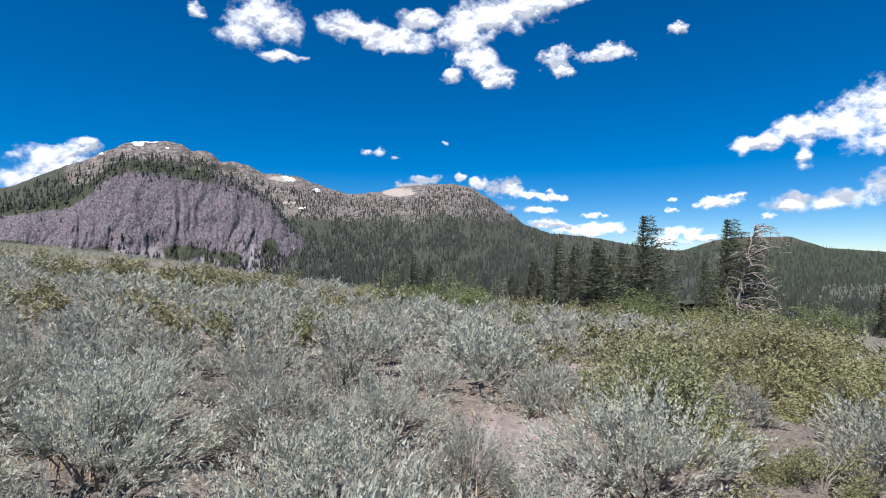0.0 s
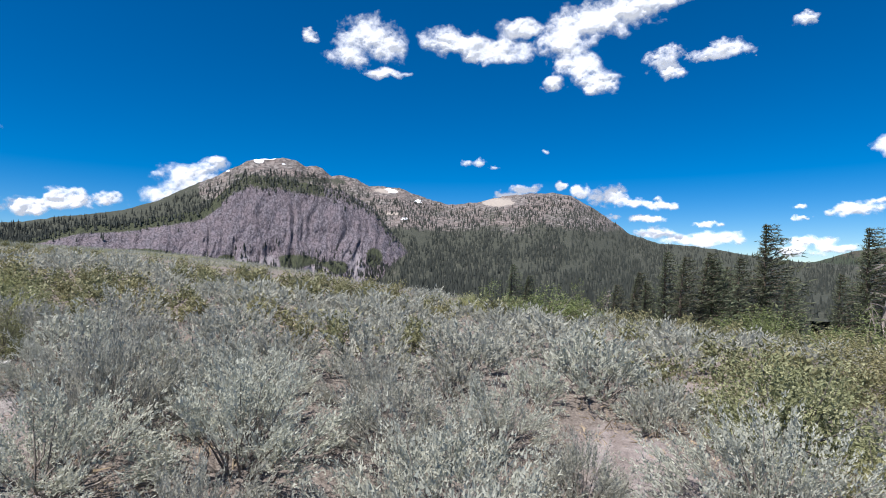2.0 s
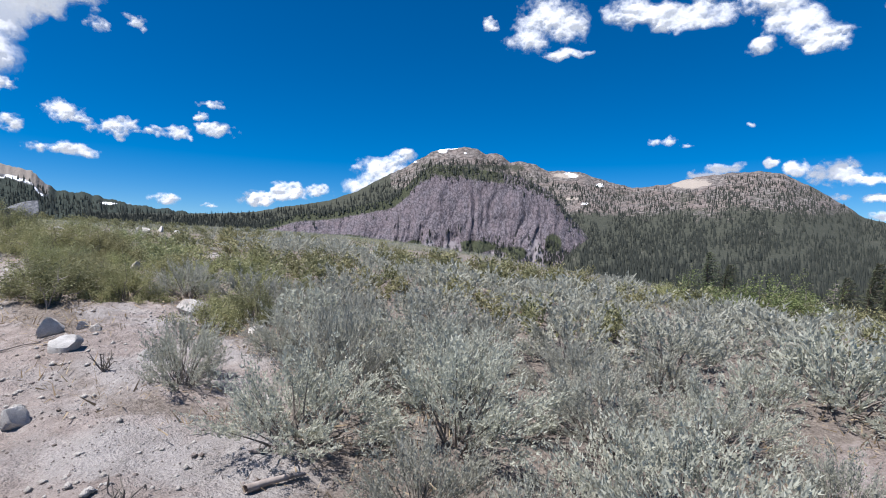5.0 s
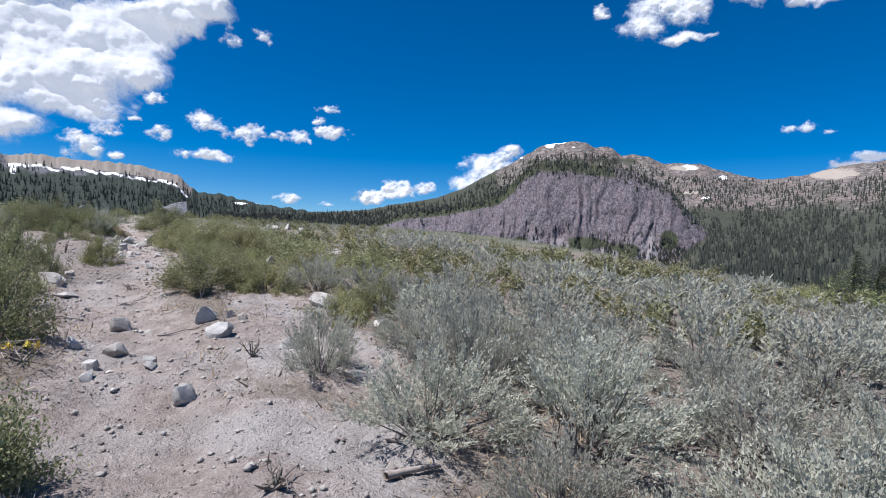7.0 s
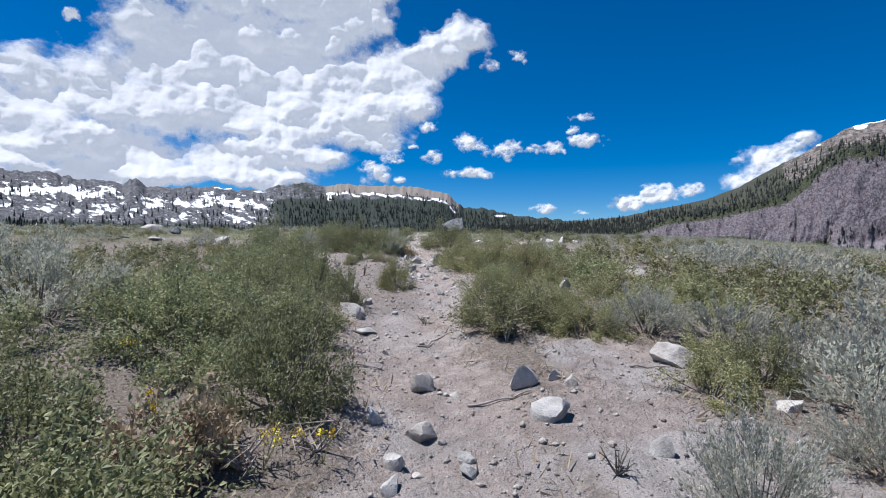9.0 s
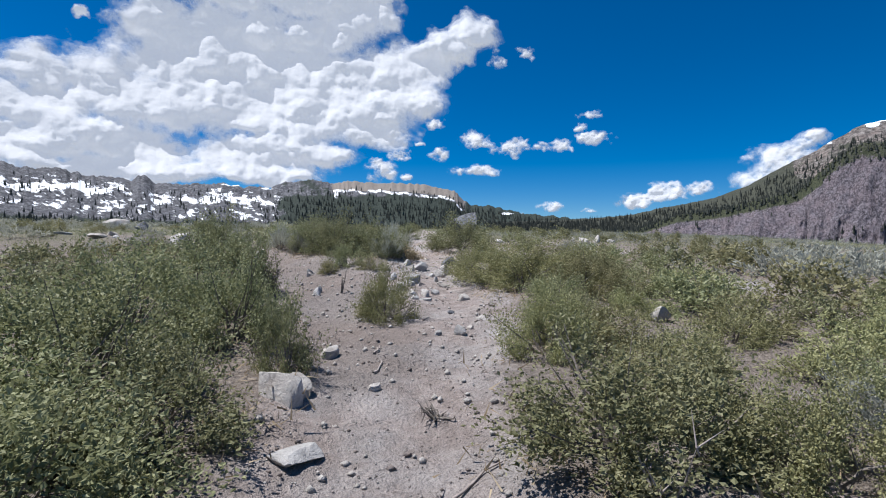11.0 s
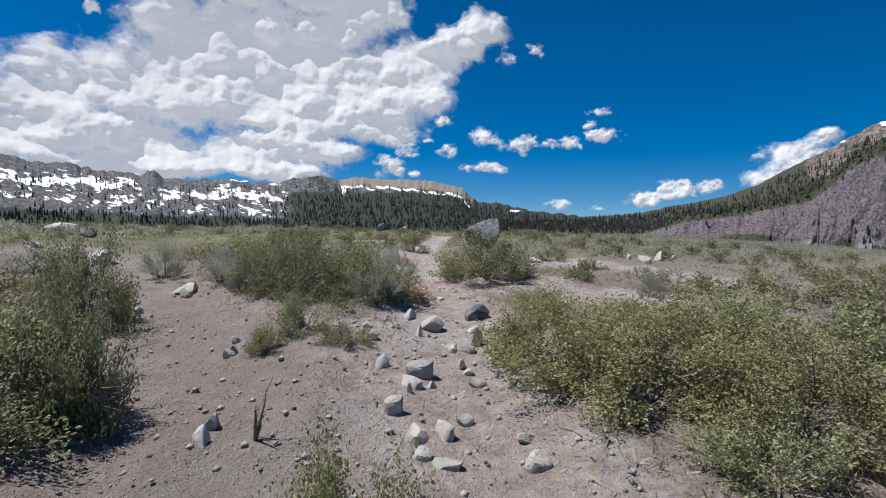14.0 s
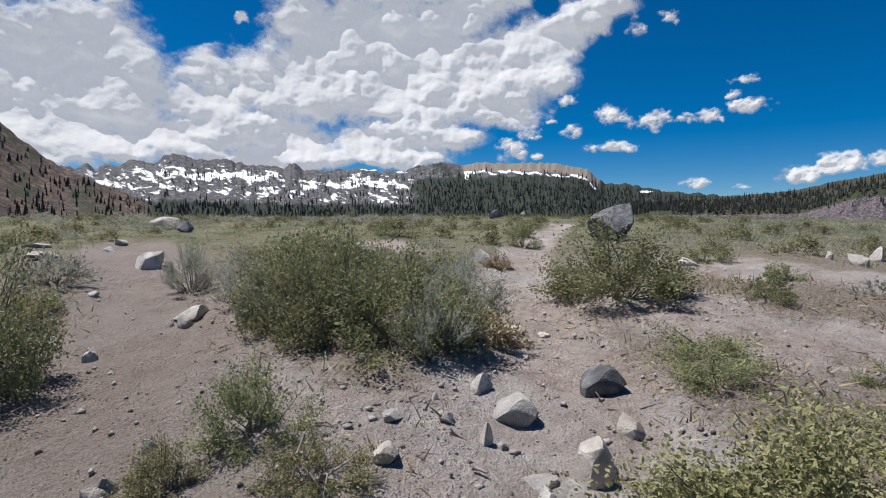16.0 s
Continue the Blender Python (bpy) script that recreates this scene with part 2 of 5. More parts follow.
def rock_material(name, dark, base, light, scale=14):
    m, t, b, co = mat(name, 0.88)
    fine, veins = tex(t, co, scale * 6, 6, 0.7), tex(t, co, scale * 0.45, 6, 0.65)
    oi = t.nodes.new("ShaderNodeObjectInfo").outputs["Random"]
    c = ramp(t, veins, (0.32, dark), (0.5, base), (0.68, light))
    c = blend(t, 0.4, c, ramp(t, fine, (0.3, (0.45, 0.45, 0.45)), (0.55, (1, 1, 1)), (0.75, (1.3, 1.3, 1.28))), "MULTIPLY")
    hs = t.nodes.new("ShaderNodeHueSaturation")
    t.links.new(calc(t, "MULTIPLY_ADD", oi, 0.3, 0.85), hs.inputs["Value"])
    t.links.new(c, hs.inputs["Color"])
    t.links.new(hs.outputs["Color"], b.inputs["Base Color"])
    bp = t.nodes.new("ShaderNodeBump")
    bp.inputs["Strength"].default_value = 0.8
    bp.inputs["Distance"].default_value = 0.06
    t.links.new(calc(t, "ADD", veins, calc(t, "MULTIPLY", fine, 0.4)), bp.inputs["Height"])
    t.links.new(bp.outputs["Normal"], b.inputs["Normal"])
    return m


def cloud_material():
    """White vapour: lit and lit through by the sun, with a glow added for scattered light, thin where its density is
    low.
    """
    m, t, b, co = mat("cloud_vapour", 1.0)
    b.inputs["Base Color"].default_value = (0.43, 0.43, 0.43, 1)
    b.inputs["Specular IOR Level"].default_value = 0.0
    tr = t.nodes.new("ShaderNodeBsdfTranslucent")
    tr.inputs["Color"].default_value = (0.42, 0.42, 0.43, 1)
    bp = t.nodes.new("ShaderNodeBump")
    bp.inputs["Strength"].default_value = 0.35
    bp.inputs["Distance"].default_value = 50.0
    t.links.new(tex(t, co, 0.007, 7, 0.6), bp.inputs["Height"])
    t.links.new(bp.outputs["Normal"], b.inputs["Normal"])
    t.links.new(bp.outputs["Normal"], tr.inputs["Normal"])
    mx = t.nodes.new("ShaderNodeMixShader")
    mx.inputs["Fac"].default_value = 0.18
    t.links.new(b.outputs["BSDF"], mx.inputs[1])
    t.links.new(tr.outputs["BSDF"], mx.inputs[2])
    # even bluish emission stands in for light scattered within the cloud
    em = t.nodes.new("ShaderNodeEmission")
    em.inputs["Color"].default_value = (0.9, 0.93, 1.0, 1)
    em.inputs["Strength"].default_value = 0.3
    ad = t.nodes.new("ShaderNodeAddShader")
    t.links.new(mx.outputs["Shader"], ad.inputs[0])
    t.links.new(em.outputs["Emission"], ad.inputs[1])
    cl = t.nodes.new("ShaderNodeBsdfTransparent")
    wisp = calc(t, "MULTIPLY_ADD", tex(t, co, 0.009, 9, 0.66), 1.5, -0.75)
    alpha = step(t, calc(t, "ADD", attr(t, "vapour"), wisp), -0.2, 0.9)
    out = t.nodes.new("ShaderNodeMixShader")
    t.links.new(alpha, out.inputs["Fac"])
    t.links.new(cl.outputs["BSDF"], out.inputs[1])
    t.links.new(ad.outputs["Shader"], out.inputs[2])
    t.links.new(out.outputs["Shader"], t.nodes["Material Output"].inputs["Surface"])
    return m


SOIL = ground_material()
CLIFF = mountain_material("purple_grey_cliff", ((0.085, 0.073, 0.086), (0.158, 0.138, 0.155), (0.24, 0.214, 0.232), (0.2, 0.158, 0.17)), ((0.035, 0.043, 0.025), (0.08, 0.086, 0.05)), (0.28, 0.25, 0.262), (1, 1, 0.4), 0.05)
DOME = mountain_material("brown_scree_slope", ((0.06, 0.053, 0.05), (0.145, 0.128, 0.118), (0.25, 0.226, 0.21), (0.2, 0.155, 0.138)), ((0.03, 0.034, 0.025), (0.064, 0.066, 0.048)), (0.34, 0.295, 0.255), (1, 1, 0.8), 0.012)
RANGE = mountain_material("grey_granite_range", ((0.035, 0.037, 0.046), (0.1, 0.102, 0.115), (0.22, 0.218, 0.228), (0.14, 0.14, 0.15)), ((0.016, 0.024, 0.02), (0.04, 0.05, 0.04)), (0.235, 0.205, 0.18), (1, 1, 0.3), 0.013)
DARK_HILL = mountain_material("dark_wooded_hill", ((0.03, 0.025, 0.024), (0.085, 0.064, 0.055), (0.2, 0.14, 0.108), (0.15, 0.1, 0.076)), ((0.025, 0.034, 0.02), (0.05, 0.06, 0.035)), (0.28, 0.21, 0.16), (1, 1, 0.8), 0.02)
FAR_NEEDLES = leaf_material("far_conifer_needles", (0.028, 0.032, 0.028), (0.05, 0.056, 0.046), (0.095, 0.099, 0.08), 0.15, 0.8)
NEEDLES = leaf_material("conifer_needles", (0.045, 0.055, 0.032), (0.098, 0.112, 0.066), (0.19, 0.2, 0.12), 0.3, 0.7)
SAGE = leaf_material("grey_sage_leaves", (0.25, 0.25, 0.2), (0.4, 0.4, 0.33), (0.54, 0.53, 0.455), 0.42, 0.8, 0.24, 0.25)
BITTER = leaf_material("green_shrub_leaves", (0.11, 0.122, 0.06), (0.235, 0.245, 0.122), (0.42, 0.41, 0.24), 0.32, 0.6)
OLIVE = leaf_material("olive_shrub_leaves", (0.13, 0.134, 0.062), (0.285, 0.28, 0.132), (0.45, 0.43, 0.245), 0.34, 0.6)
WILLOW = leaf_material("bright_green_leaves", (0.07, 0.088, 0.03), (0.145, 0.17, 0.062), (0.25, 0.27, 0.12), 0.3, 0.5)
STRAW = leaf_material("dry_straw", (0.2, 0.15, 0.085), (0.4, 0.325, 0.2), (0.58, 0.5, 0.35), 0.2, 0.8)
GRASS = leaf_material("pale_meadow_tufts", (0.1, 0.115, 0.05), (0.235, 0.235, 0.12), (0.42, 0.385, 0.24), 0.2, 0.8)
TWIG = bark_material("grey_twigs", (0.09, 0.075, 0.062), (0.26, 0.23, 0.2), 60)
TRUNK = bark_material("conifer_bark", (0.06, 0.045, 0.035), (0.16, 0.12, 0.095), 12)
DEADWOOD = bark_material("bleached_dead_wood", (0.2, 0.165, 0.145), (0.4, 0.35, 0.32), 14)
PALE_ROCK = rock_material("pale_granite", (0.34, 0.3, 0.27), (0.52, 0.48, 0.44), (0.66, 0.62, 0.58))
GREY_ROCK = rock_material("grey_granite", (0.31, 0.295, 0.28), (0.45, 0.432, 0.415), (0.58, 0.56, 0.54))
DARK_ROCK = rock_material("dark_bluish_basalt", (0.065, 0.067, 0.075), (0.14, 0.143, 0.155), (0.26, 0.262, 0.275))
CLOD = rock_material("dry_soil_clods", (0.18, 0.145, 0.125), (0.28, 0.232, 0.21), (0.37, 0.32, 0.295))
VAPOUR = cloud_material()
YELLOW = leaf_material("yellow_petals", (0.5, 0.36, 0.03), (0.7, 0.55, 0.06), (0.8, 0.68, 0.14), 0.2, 0.6)


# ---------------------------------------------------------------- mesh helpers
def mesh_of(name, verts, faces, material, smooth_it=False, **attributes):
    me = bpy.data.meshes.new(name)
    verts, faces = np.asarray(verts, np.float32), np.asarray(faces, np.int32)
    n, k = faces.shape
    me.vertices.add(len(verts))
    me.vertices.foreach_set("co", verts.ravel())
    me.loops.add(n * k)
    me.loops.foreach_set("vertex_index", faces.ravel())
    me.polygons.add(n)
    me.polygons.foreach_set("loop_start", np.arange(0, n * k, k, dtype=np.int32))
    me.polygons.foreach_set("use_smooth", np.full(n, smooth_it))
    me.update(calc_edges=True)
    for key, values in attributes.items():
        me.attributes.new(key, "FLOAT", "POINT").data.foreach_set("value", np.asarray(values, np.float32).ravel())
    me.materials.append(material)
    return me


def grid_faces(rows, cols, wrap=False):
    i, j = np.meshgrid(np.arange(rows - 1), np.arange(cols if wrap else cols - 1), indexing="ij")
    k = (j + 1) % cols
    return np.stack([i * cols + j, i * cols + k, (i + 1) * cols + k, (i + 1) * cols + j], -1).reshape(-1, 4)


def part(name, me, parent, label="", kind=""):
    ob = new(name, me)
    ob.parent = parent
    return tagged(ob, label, kind=kind)


def at_az(az, d):
    a = np.radians(az)
    return -np.sin(a) * d, np.cos(a) * d


# ---------------------------------------------------------------- ground
def build_ground():
    rings = np.concatenate([np.arange(0.05, 15, 0.095), 15 * np.exp(np.linspace(0, math.log(4600 / 15), 120))])
    cols = 420
    a = np.linspace(0, 2 * np.pi, cols, endpoint=False)
    r, a = np.meshgrid(rings, a, indexing="ij")
    x, y = -6 + r * np.cos(a), 2.5 + r * np.sin(a)
    z = ground(x, y)
    b = bare(x, y)
    far = np.hypot(x + 6, y - 2)
    low = 1 - smooth(-9, -3, z)
    meadow = np.maximum(smooth(16, 30, far), 1 - smooth(-26, -17, x)) * (1 - smooth(-0.2, 0.1, b))
    ob = new("ground", mesh_of("ground", np.stack([x, y, z], -1).reshape(-1, 3), grid_faces(len(rings), cols, True), SOIL, True,
                               bare=b, meadow=meadow, shaded_loam=smooth(-0.7, 0.2, line_cover(x, y, BRANCH)), woods=np.maximum(low, smooth(140, 260, far))))
    tagged(ob, "pinkish grey sandy soil with gravel and dry litter", "ground", kind="structure")


build_ground()


# ---------------------------------------------------------------- mountains
def profile(points, az):
    p = np.array(sorted(points))
    return np.interp(az, p[:, 0], p[:, 1])


class Slope:
    """A mountain side between a foot line and a ridge line, both given as bearings and angles of height."""

    def __init__(self, ridge, foot, d_foot, d_ridge, bulge=1.0, rough=1.0, seed=1, jag=0.0, groove=0.0, scale=180.0):
        self.ridge, self.foot, self.d_foot, self.d_ridge = ridge, foot, d_foot, d_ridge
        self.bulge, self.rough, self.seed, self.jag, self.groove, self.scale = bulge, rough, seed, jag, groove, scale

    def place(self, az, s):
        e1 = profile(self.ridge, az) + self.jag * (fbm(az * 1.6, 0, 0, 5, self.seed + 3) + 0.5 * fbm(az * 7, 0, 0, 3, self.seed + 4))
        e0 = profile(self.foot, az)
        el = e0 + (e1 - e0) * s
        near_d = profile(self.d_foot, az) if isinstance(self.d_foot, list) else self.d_foot
        d = near_d + (self.d_ridge - near_d) * s ** self.bulge
        x, y = at_az(az, d)
        z = d * np.tan(np.radians(el)) + 1.5
        n = ridged(x / self.scale, y / self.scale, z / self.scale, 5, self.seed) - 0.55
        warp = 0.8 * fbm(az * 0.5, s * 3, 0, 3, self.seed + 7)
        g = ridged(az * 0.75 + warp, s * 1.7 + 0.25 * az, 0, 6, self.seed + 9) - 0.55
        push = self.rough * 0.22 * self.scale * n + self.groove * g
        fade = np.clip(1.15 - s, 0.15, 1)
        k = 1 + push * fade / d
        return x * k, y * k, 1.5 + (z - 1.5) * k + self.rough * 0.02 * self.scale * n * fade, el

    def build(self, name, az0, az1, cols, rows_, material, cover, label):
        s, az = np.meshgrid(np.linspace(0, 1, rows_), np.linspace(az0, az1, cols), indexing="ij")
        x, y, z, el = self.place(az, s)
        v = np.stack([x, y, z], -1)
        # the far side falls away behind the ridge
        k = np.array([1.05, 1.12])[:, None, None]
        back = v[-1][None] * k
        back[..., 2] = v[-1, :, 2][None] * np.array([0.75, 0.0])[:, None] - np.array([0, 120.0])[:, None]
        v = np.concatenate([v, back])
        az, el, s = (np.concatenate([q, q[-1:], q[-1:]]) for q in (az, el, s))
        snow, veg, scree = cover(az, el, s)
        ob = new(name, mesh_of(name, v.reshape(-1, 3), grid_faces(rows_ + 2, cols)[:, ::-1], material, True, snow=snow + 0 * az, veg=veg + 0 * az, scree=scree + 0 * az))
        return tagged(ob, label, "mountain", kind="structure")


def spot(az, el, a, e, ra, re):
    """1 inside an ellipse on the slope, falling to 0 outside."""
    return np.clip(1.5 - np.hypot((az - a) / ra, (el - e) / re), 0, 1)


def spots(az, el, rows_):
    out = 0 * az
    for r in rows_:
        out = np.maximum(out, spot(az, el, *r))
    return out


# the long mountain: wooded shoulder, bare dome with snow, second summit, wooded spur
MAIN = Slope([(64, 2.7), (56, 3), (52, 3.25), (49.69, 3.46), (47.62, 3.95), (44.52, 4.5), (42.42, 4.91), (39.75, 5.91), (36.96, 7.5), (34.31, 8.83), (32.68, 9.81), (31.29, 10.57), (28.43, 10.88), (26.96, 10.77), (25.91, 10.15), (25.02, 10.28), (24.27, 10.03), (23.35, 9.34), (22.14, 9.49), (20.92, 9.21), (19.37, 8.4), (18.14, 8.47), (16.28, 8.32), (13.48, 7.31), (10.99, 6.69), (10.68, 6.64), (8.84, 6.83), (7.66, 6.97), (5.03, 7.56), (2.43, 7.79), (-0.12, 7.82), (-2, 7.46), (-3.86, 6.37), (-5.67, 5.08), (-7.74, 3.49), (-10.3, 2.55), (-13.82, 2.23), (-17.12, 1.55), (-19.75, 1.07), (-22.23, 0.73), (-26, 0.5), (-30, 0.2)],
             [(64, 0.5), (20, -3.5), (0, -4.2), (-30, -4.5)], [(64, 1500), (22, 1450), (15, 760), (8, 620), (-30, 620)], 2300, 1.25, 0.9, 11, 0.10, 0.0, 240)


def main_cover(az, el, s):
    snow = spots(az, el, [(30.6, 10.45, 0.5, 0.22), (29.7, 10.85, 0.9, 0.2), (28.7, 11.1, 0.7, 0.1), (34.4, 9.0, 0.5, 0.08), (33.6, 9.3, 0.4, 0.08), (25.2, 10.6, 0.5, 0.07), (28.2, 10.3, 0.13, 0.15), (16.9, 7.95, 0.5, 0.2), (17.4, 8.2, 0.35, 0.1), (14.2, 6.95, 0.4, 0.18), (15.6, 5.1, 0.5, 0.1), (11.1, 6.9, 0.2, 0.1)])
    high = smooth(8.8, 9.6, el) * (az > 19)
    woods = 0.62 - 0.5 * high - (0.14 + 0.14 * smooth(3.2, 5.5, el)) * (az < 19) + 0.3 * fbm(az * 0.5, el * 0.9, 0, 4, 19) * (az < 19) + 0.25 * (az > 36) - 0.2 * smooth(6, 7, el) + 0.3 * (az < 19) * (1 - smooth(3.0, 5.0, el))
    woods = woods + 0.25 * np.exp(-((el - 9.0) / 0.35) ** 2) * (az > 22) * (az < 33)
    scree = spots(az, el, [(5.6, 6.9, 1.9, 0.5), (17.5, 8.0, 1.6, 0.28), (17.0, 5.6, 1.2, 0.16)]) * 0.8
    pale = 0.1 * (az < 14) * smooth(4.6, 5.8, el)
    return snow, np.clip(woods, 0, 1), np.maximum(scree, pale)


MAIN.build("mountain_main", 64, -30, 420, 90, DOME, main_cover, "brown mountain with snow patches, bare summit and conifer woods")

# the purple cliff before it
FACE = Slope([(62, 1.7), (56, 1.8), (52, 1.85), (49.64, 1.9), (47.57, 2.63), (45.4, 3.39), (43.1, 3.65), (40.94, 4.03), (38.7, 4.71), (36.37, 5.11), (35.58, 5.58), (34.26, 6.8), (32.91, 8.18), (31.25, 9.01), (28.38, 8.89), (25.43, 8.44), (22.41, 7.96), (20.26, 6.97), (18.71, 5.94), (17.13, 3.82), (15.56, 2), (14.93, 1.08), (14.2, 0.2)],
             [(62, -1.5), (50, -2.2), (20, -3.0), (15, -3.4)], 1170, 1330, 1.0, 1.0, 41, 0.12, 40.0, 130)


def face_cover(az, el, s):
    meadow = spots(az, el, [(40.5, 0.95, 2.4, 0.5), (33.4, 0.55, 0.9, 0.45), (27.0, 0.35, 2.6, 0.75), (23, -0.2, 2.6, 0.7), (18.8, 0.9, 0.9, 1.0), (36.5, -0.5, 3, 0.5)])
    top = smooth(0.84, 0.93, s) * (0.62 - 0.18 * (az < 24)) + 0.35 * smooth(0.62, 0.9, s) * (az > 34)
    cones = spots(az, el, [(35.6, 0.2, 0.8, 0.8), (31.8, 0.3, 0.7, 0.9), (29.4, 0.1, 1.0, 0.9), (20.6, -0.4, 0.9, 1.9), (24.8, -0.6, 1.4, 0.6), (46, 0.2, 1.0, 0.9)])
    low = (1 - smooth(-1.6, -0.6, el)) * 0.45
    return 0 * az, np.clip(np.maximum(np.maximum(meadow, top), low) * (1 - cones), 0, 1), cones * 0.9


FACE.build("cliff_main", 62, 15, 560, 110, CLIFF, face_cover, "purplish grey rock cliff with grooves, scree cones and grass")

# low hills past the valley
RIGHT = Slope([(-14, -0.5), (-20, 0.2), (-23.7, 0.9), (-25.8, 1.65), (-27.9, 1.95), (-32, 1.9), (-34.6, 0.85), (-38.2, 0.55), (-41.7, 0.2), (-50, 0.4), (-62, 0.2)],
              [(-14, -4.5), (-62, -5)], 900, 3300, 1.2, 0.7, 61, 0.05, 0.0, 260)
RIGHT.build("hill_east", -14, -62, 200, 40, DARK_HILL, lambda az, el, s: (0 * az, 0.72 - 0.2 * smooth(0.7, 1.5, el), 0 * az), "dark wooded table hill across the valley")

# the snowy granite range
SNOWY = Slope([(126, 5.0), (121, 5.4), (117.3, 4.99), (116.58, 4.95), (116.02, 5.37), (115.47, 4.94), (114.7, 5.42), (113.73, 5.35), (112.72, 5.96), (111.91, 5.93), (110.87, 5.66), (110.01, 6.46), (109.22, 6.67), (108.25, 6.59), (107.13, 6.27), (105.98, 6.29), (104.8, 6.47), (103.6, 6.28), (102.63, 6.01), (101.38, 5.97), (100.11, 6.03), (99.08, 5.7), (98.6, 6.21), (98.13, 6.34), (97.65, 6.14), (97.23, 5.61), (95.89, 5.71), (94.52, 5.76), (92.58, 5.94), (91.17, 6.04), (89.45, 5.74), (88.01, 5.89), (86.84, 5.8), (85.67, 6.28), (83.9, 6.66), (82.11, 6.63), (80.92, 6.53), (79.43, 6.66), (77.03, 6.66), (74.05, 6.72), (71.08, 6.52), (69.31, 6.32), (67.85, 5.84), (66.97, 5.01), (66.1, 4.42), (64.96, 4.34), (64.11, 4.5), (62.98, 4.2), (61.86, 3.89), (60.48, 3.53), (58, 3.4), (54, 3.0)],
              [(126, -1.0), (54, -1.0)], 1800, 2700, 1.1, 1.5, 81, 0.2, 38.0, 200)


def snowy_cover(az, el, s):
    down = profile(SNOWY.ridge, az) - el
    west = smooth(84, 88, az)
    rim = smooth(66.3, 67.2, az) * (1 - smooth(80.3, 81.2, az))
    wave = fbm(az * 0.45, 0, 0, 3, 73)
    chutes = ridged(az * 1.5 - el * 1.1, el * 1.5 + az * 0.45, 0, 5, 71)
    slant = fbm(az * 1.3 + el * 1.8, el * 3.6 - az * 0.9, 0, 5, 77, 0.62)
    band = np.exp(-((down - 1.45 - 0.55 * wave) / 0.5) ** 2)
    lower = 0.55 * np.exp(-((down - 2.9 - 0.5 * wave) / 0.45) ** 2)
    snow = west * np.clip(0.62 * band + lower * 0.45 + 1.4 * (chutes - 0.6) + 1.1 * slant, 0, 1) * smooth(0.15, 0.6, down) * (1 - smooth(3.3, 4.0, down))
    ledge = np.exp(-((down - 1.0 - 0.3 * fbm(az * 1.6, 0, 0, 4, 74)) / 0.17) ** 2) * (0.75 + 0.6 * fbm(az * 2.2, el * 3, 0, 3, 78))
    snow = np.maximum(snow, rim * ledge * 0.95)
    snow = np.maximum(snow, spots(az, el, [(80.3, 5.3, 0.2, 0.35), (90.5, 5.9, 0.9, 0.1), (87.2, 5.7, 0.6, 0.1), (62.4, 3.6, 0.7, 0.12)]))
    snow = snow * (1 - spot(az, el, 98.1, 5.6, 0.75, 0.8))
    woods = np.clip(1.0 - 0.95 * smooth(1.7, 2.7, el) * west - (1 - west) * 0.6 * smooth(4.9, 5.4, el) + 0.55 * fbm(az * 0.9, el * 1.2, 0, 4, 72), 0, 1)
    woods = woods * (1 - 0.9 * rim * (1 - smooth(0.9, 1.2, down)))
    pale = rim * (1 - smooth(0.75, 1.0, down)) * 0.95
    return snow, woods, pale


SNOWY.build("range_snowy", 126, 54, 640, 96, RANGE, snowy_cover, "grey granite range with snow fields, crag and rimrock")

LEFT = Slope([(150, 9), (140, 12), (130, 12), (122.3, 8.9), (120.6, 7.4), (118.7, 5.7), (116.2, 4.3), (112.6, 2.85), (110, 1.3), (107, -0.5)],
             [(150, -2), (107, -2)], 420, 900, 1.2, 0.9, 91, 0.2, 0.0, 90)
LEFT.build("hill_west", 150, 107, 180, 60, DARK_HILL, lambda az, el, s: (spot(az, el, 123.6, 4.5, 0.6, 0.2), 0.36 + 0.45 * fbm(az * 0.5, el * 0.7, 0, 4, 93), 0.22 + 0.4 * fbm(az * 0.8, el, 0, 4, 95)), "dark rocky hillside with scattered conifers")


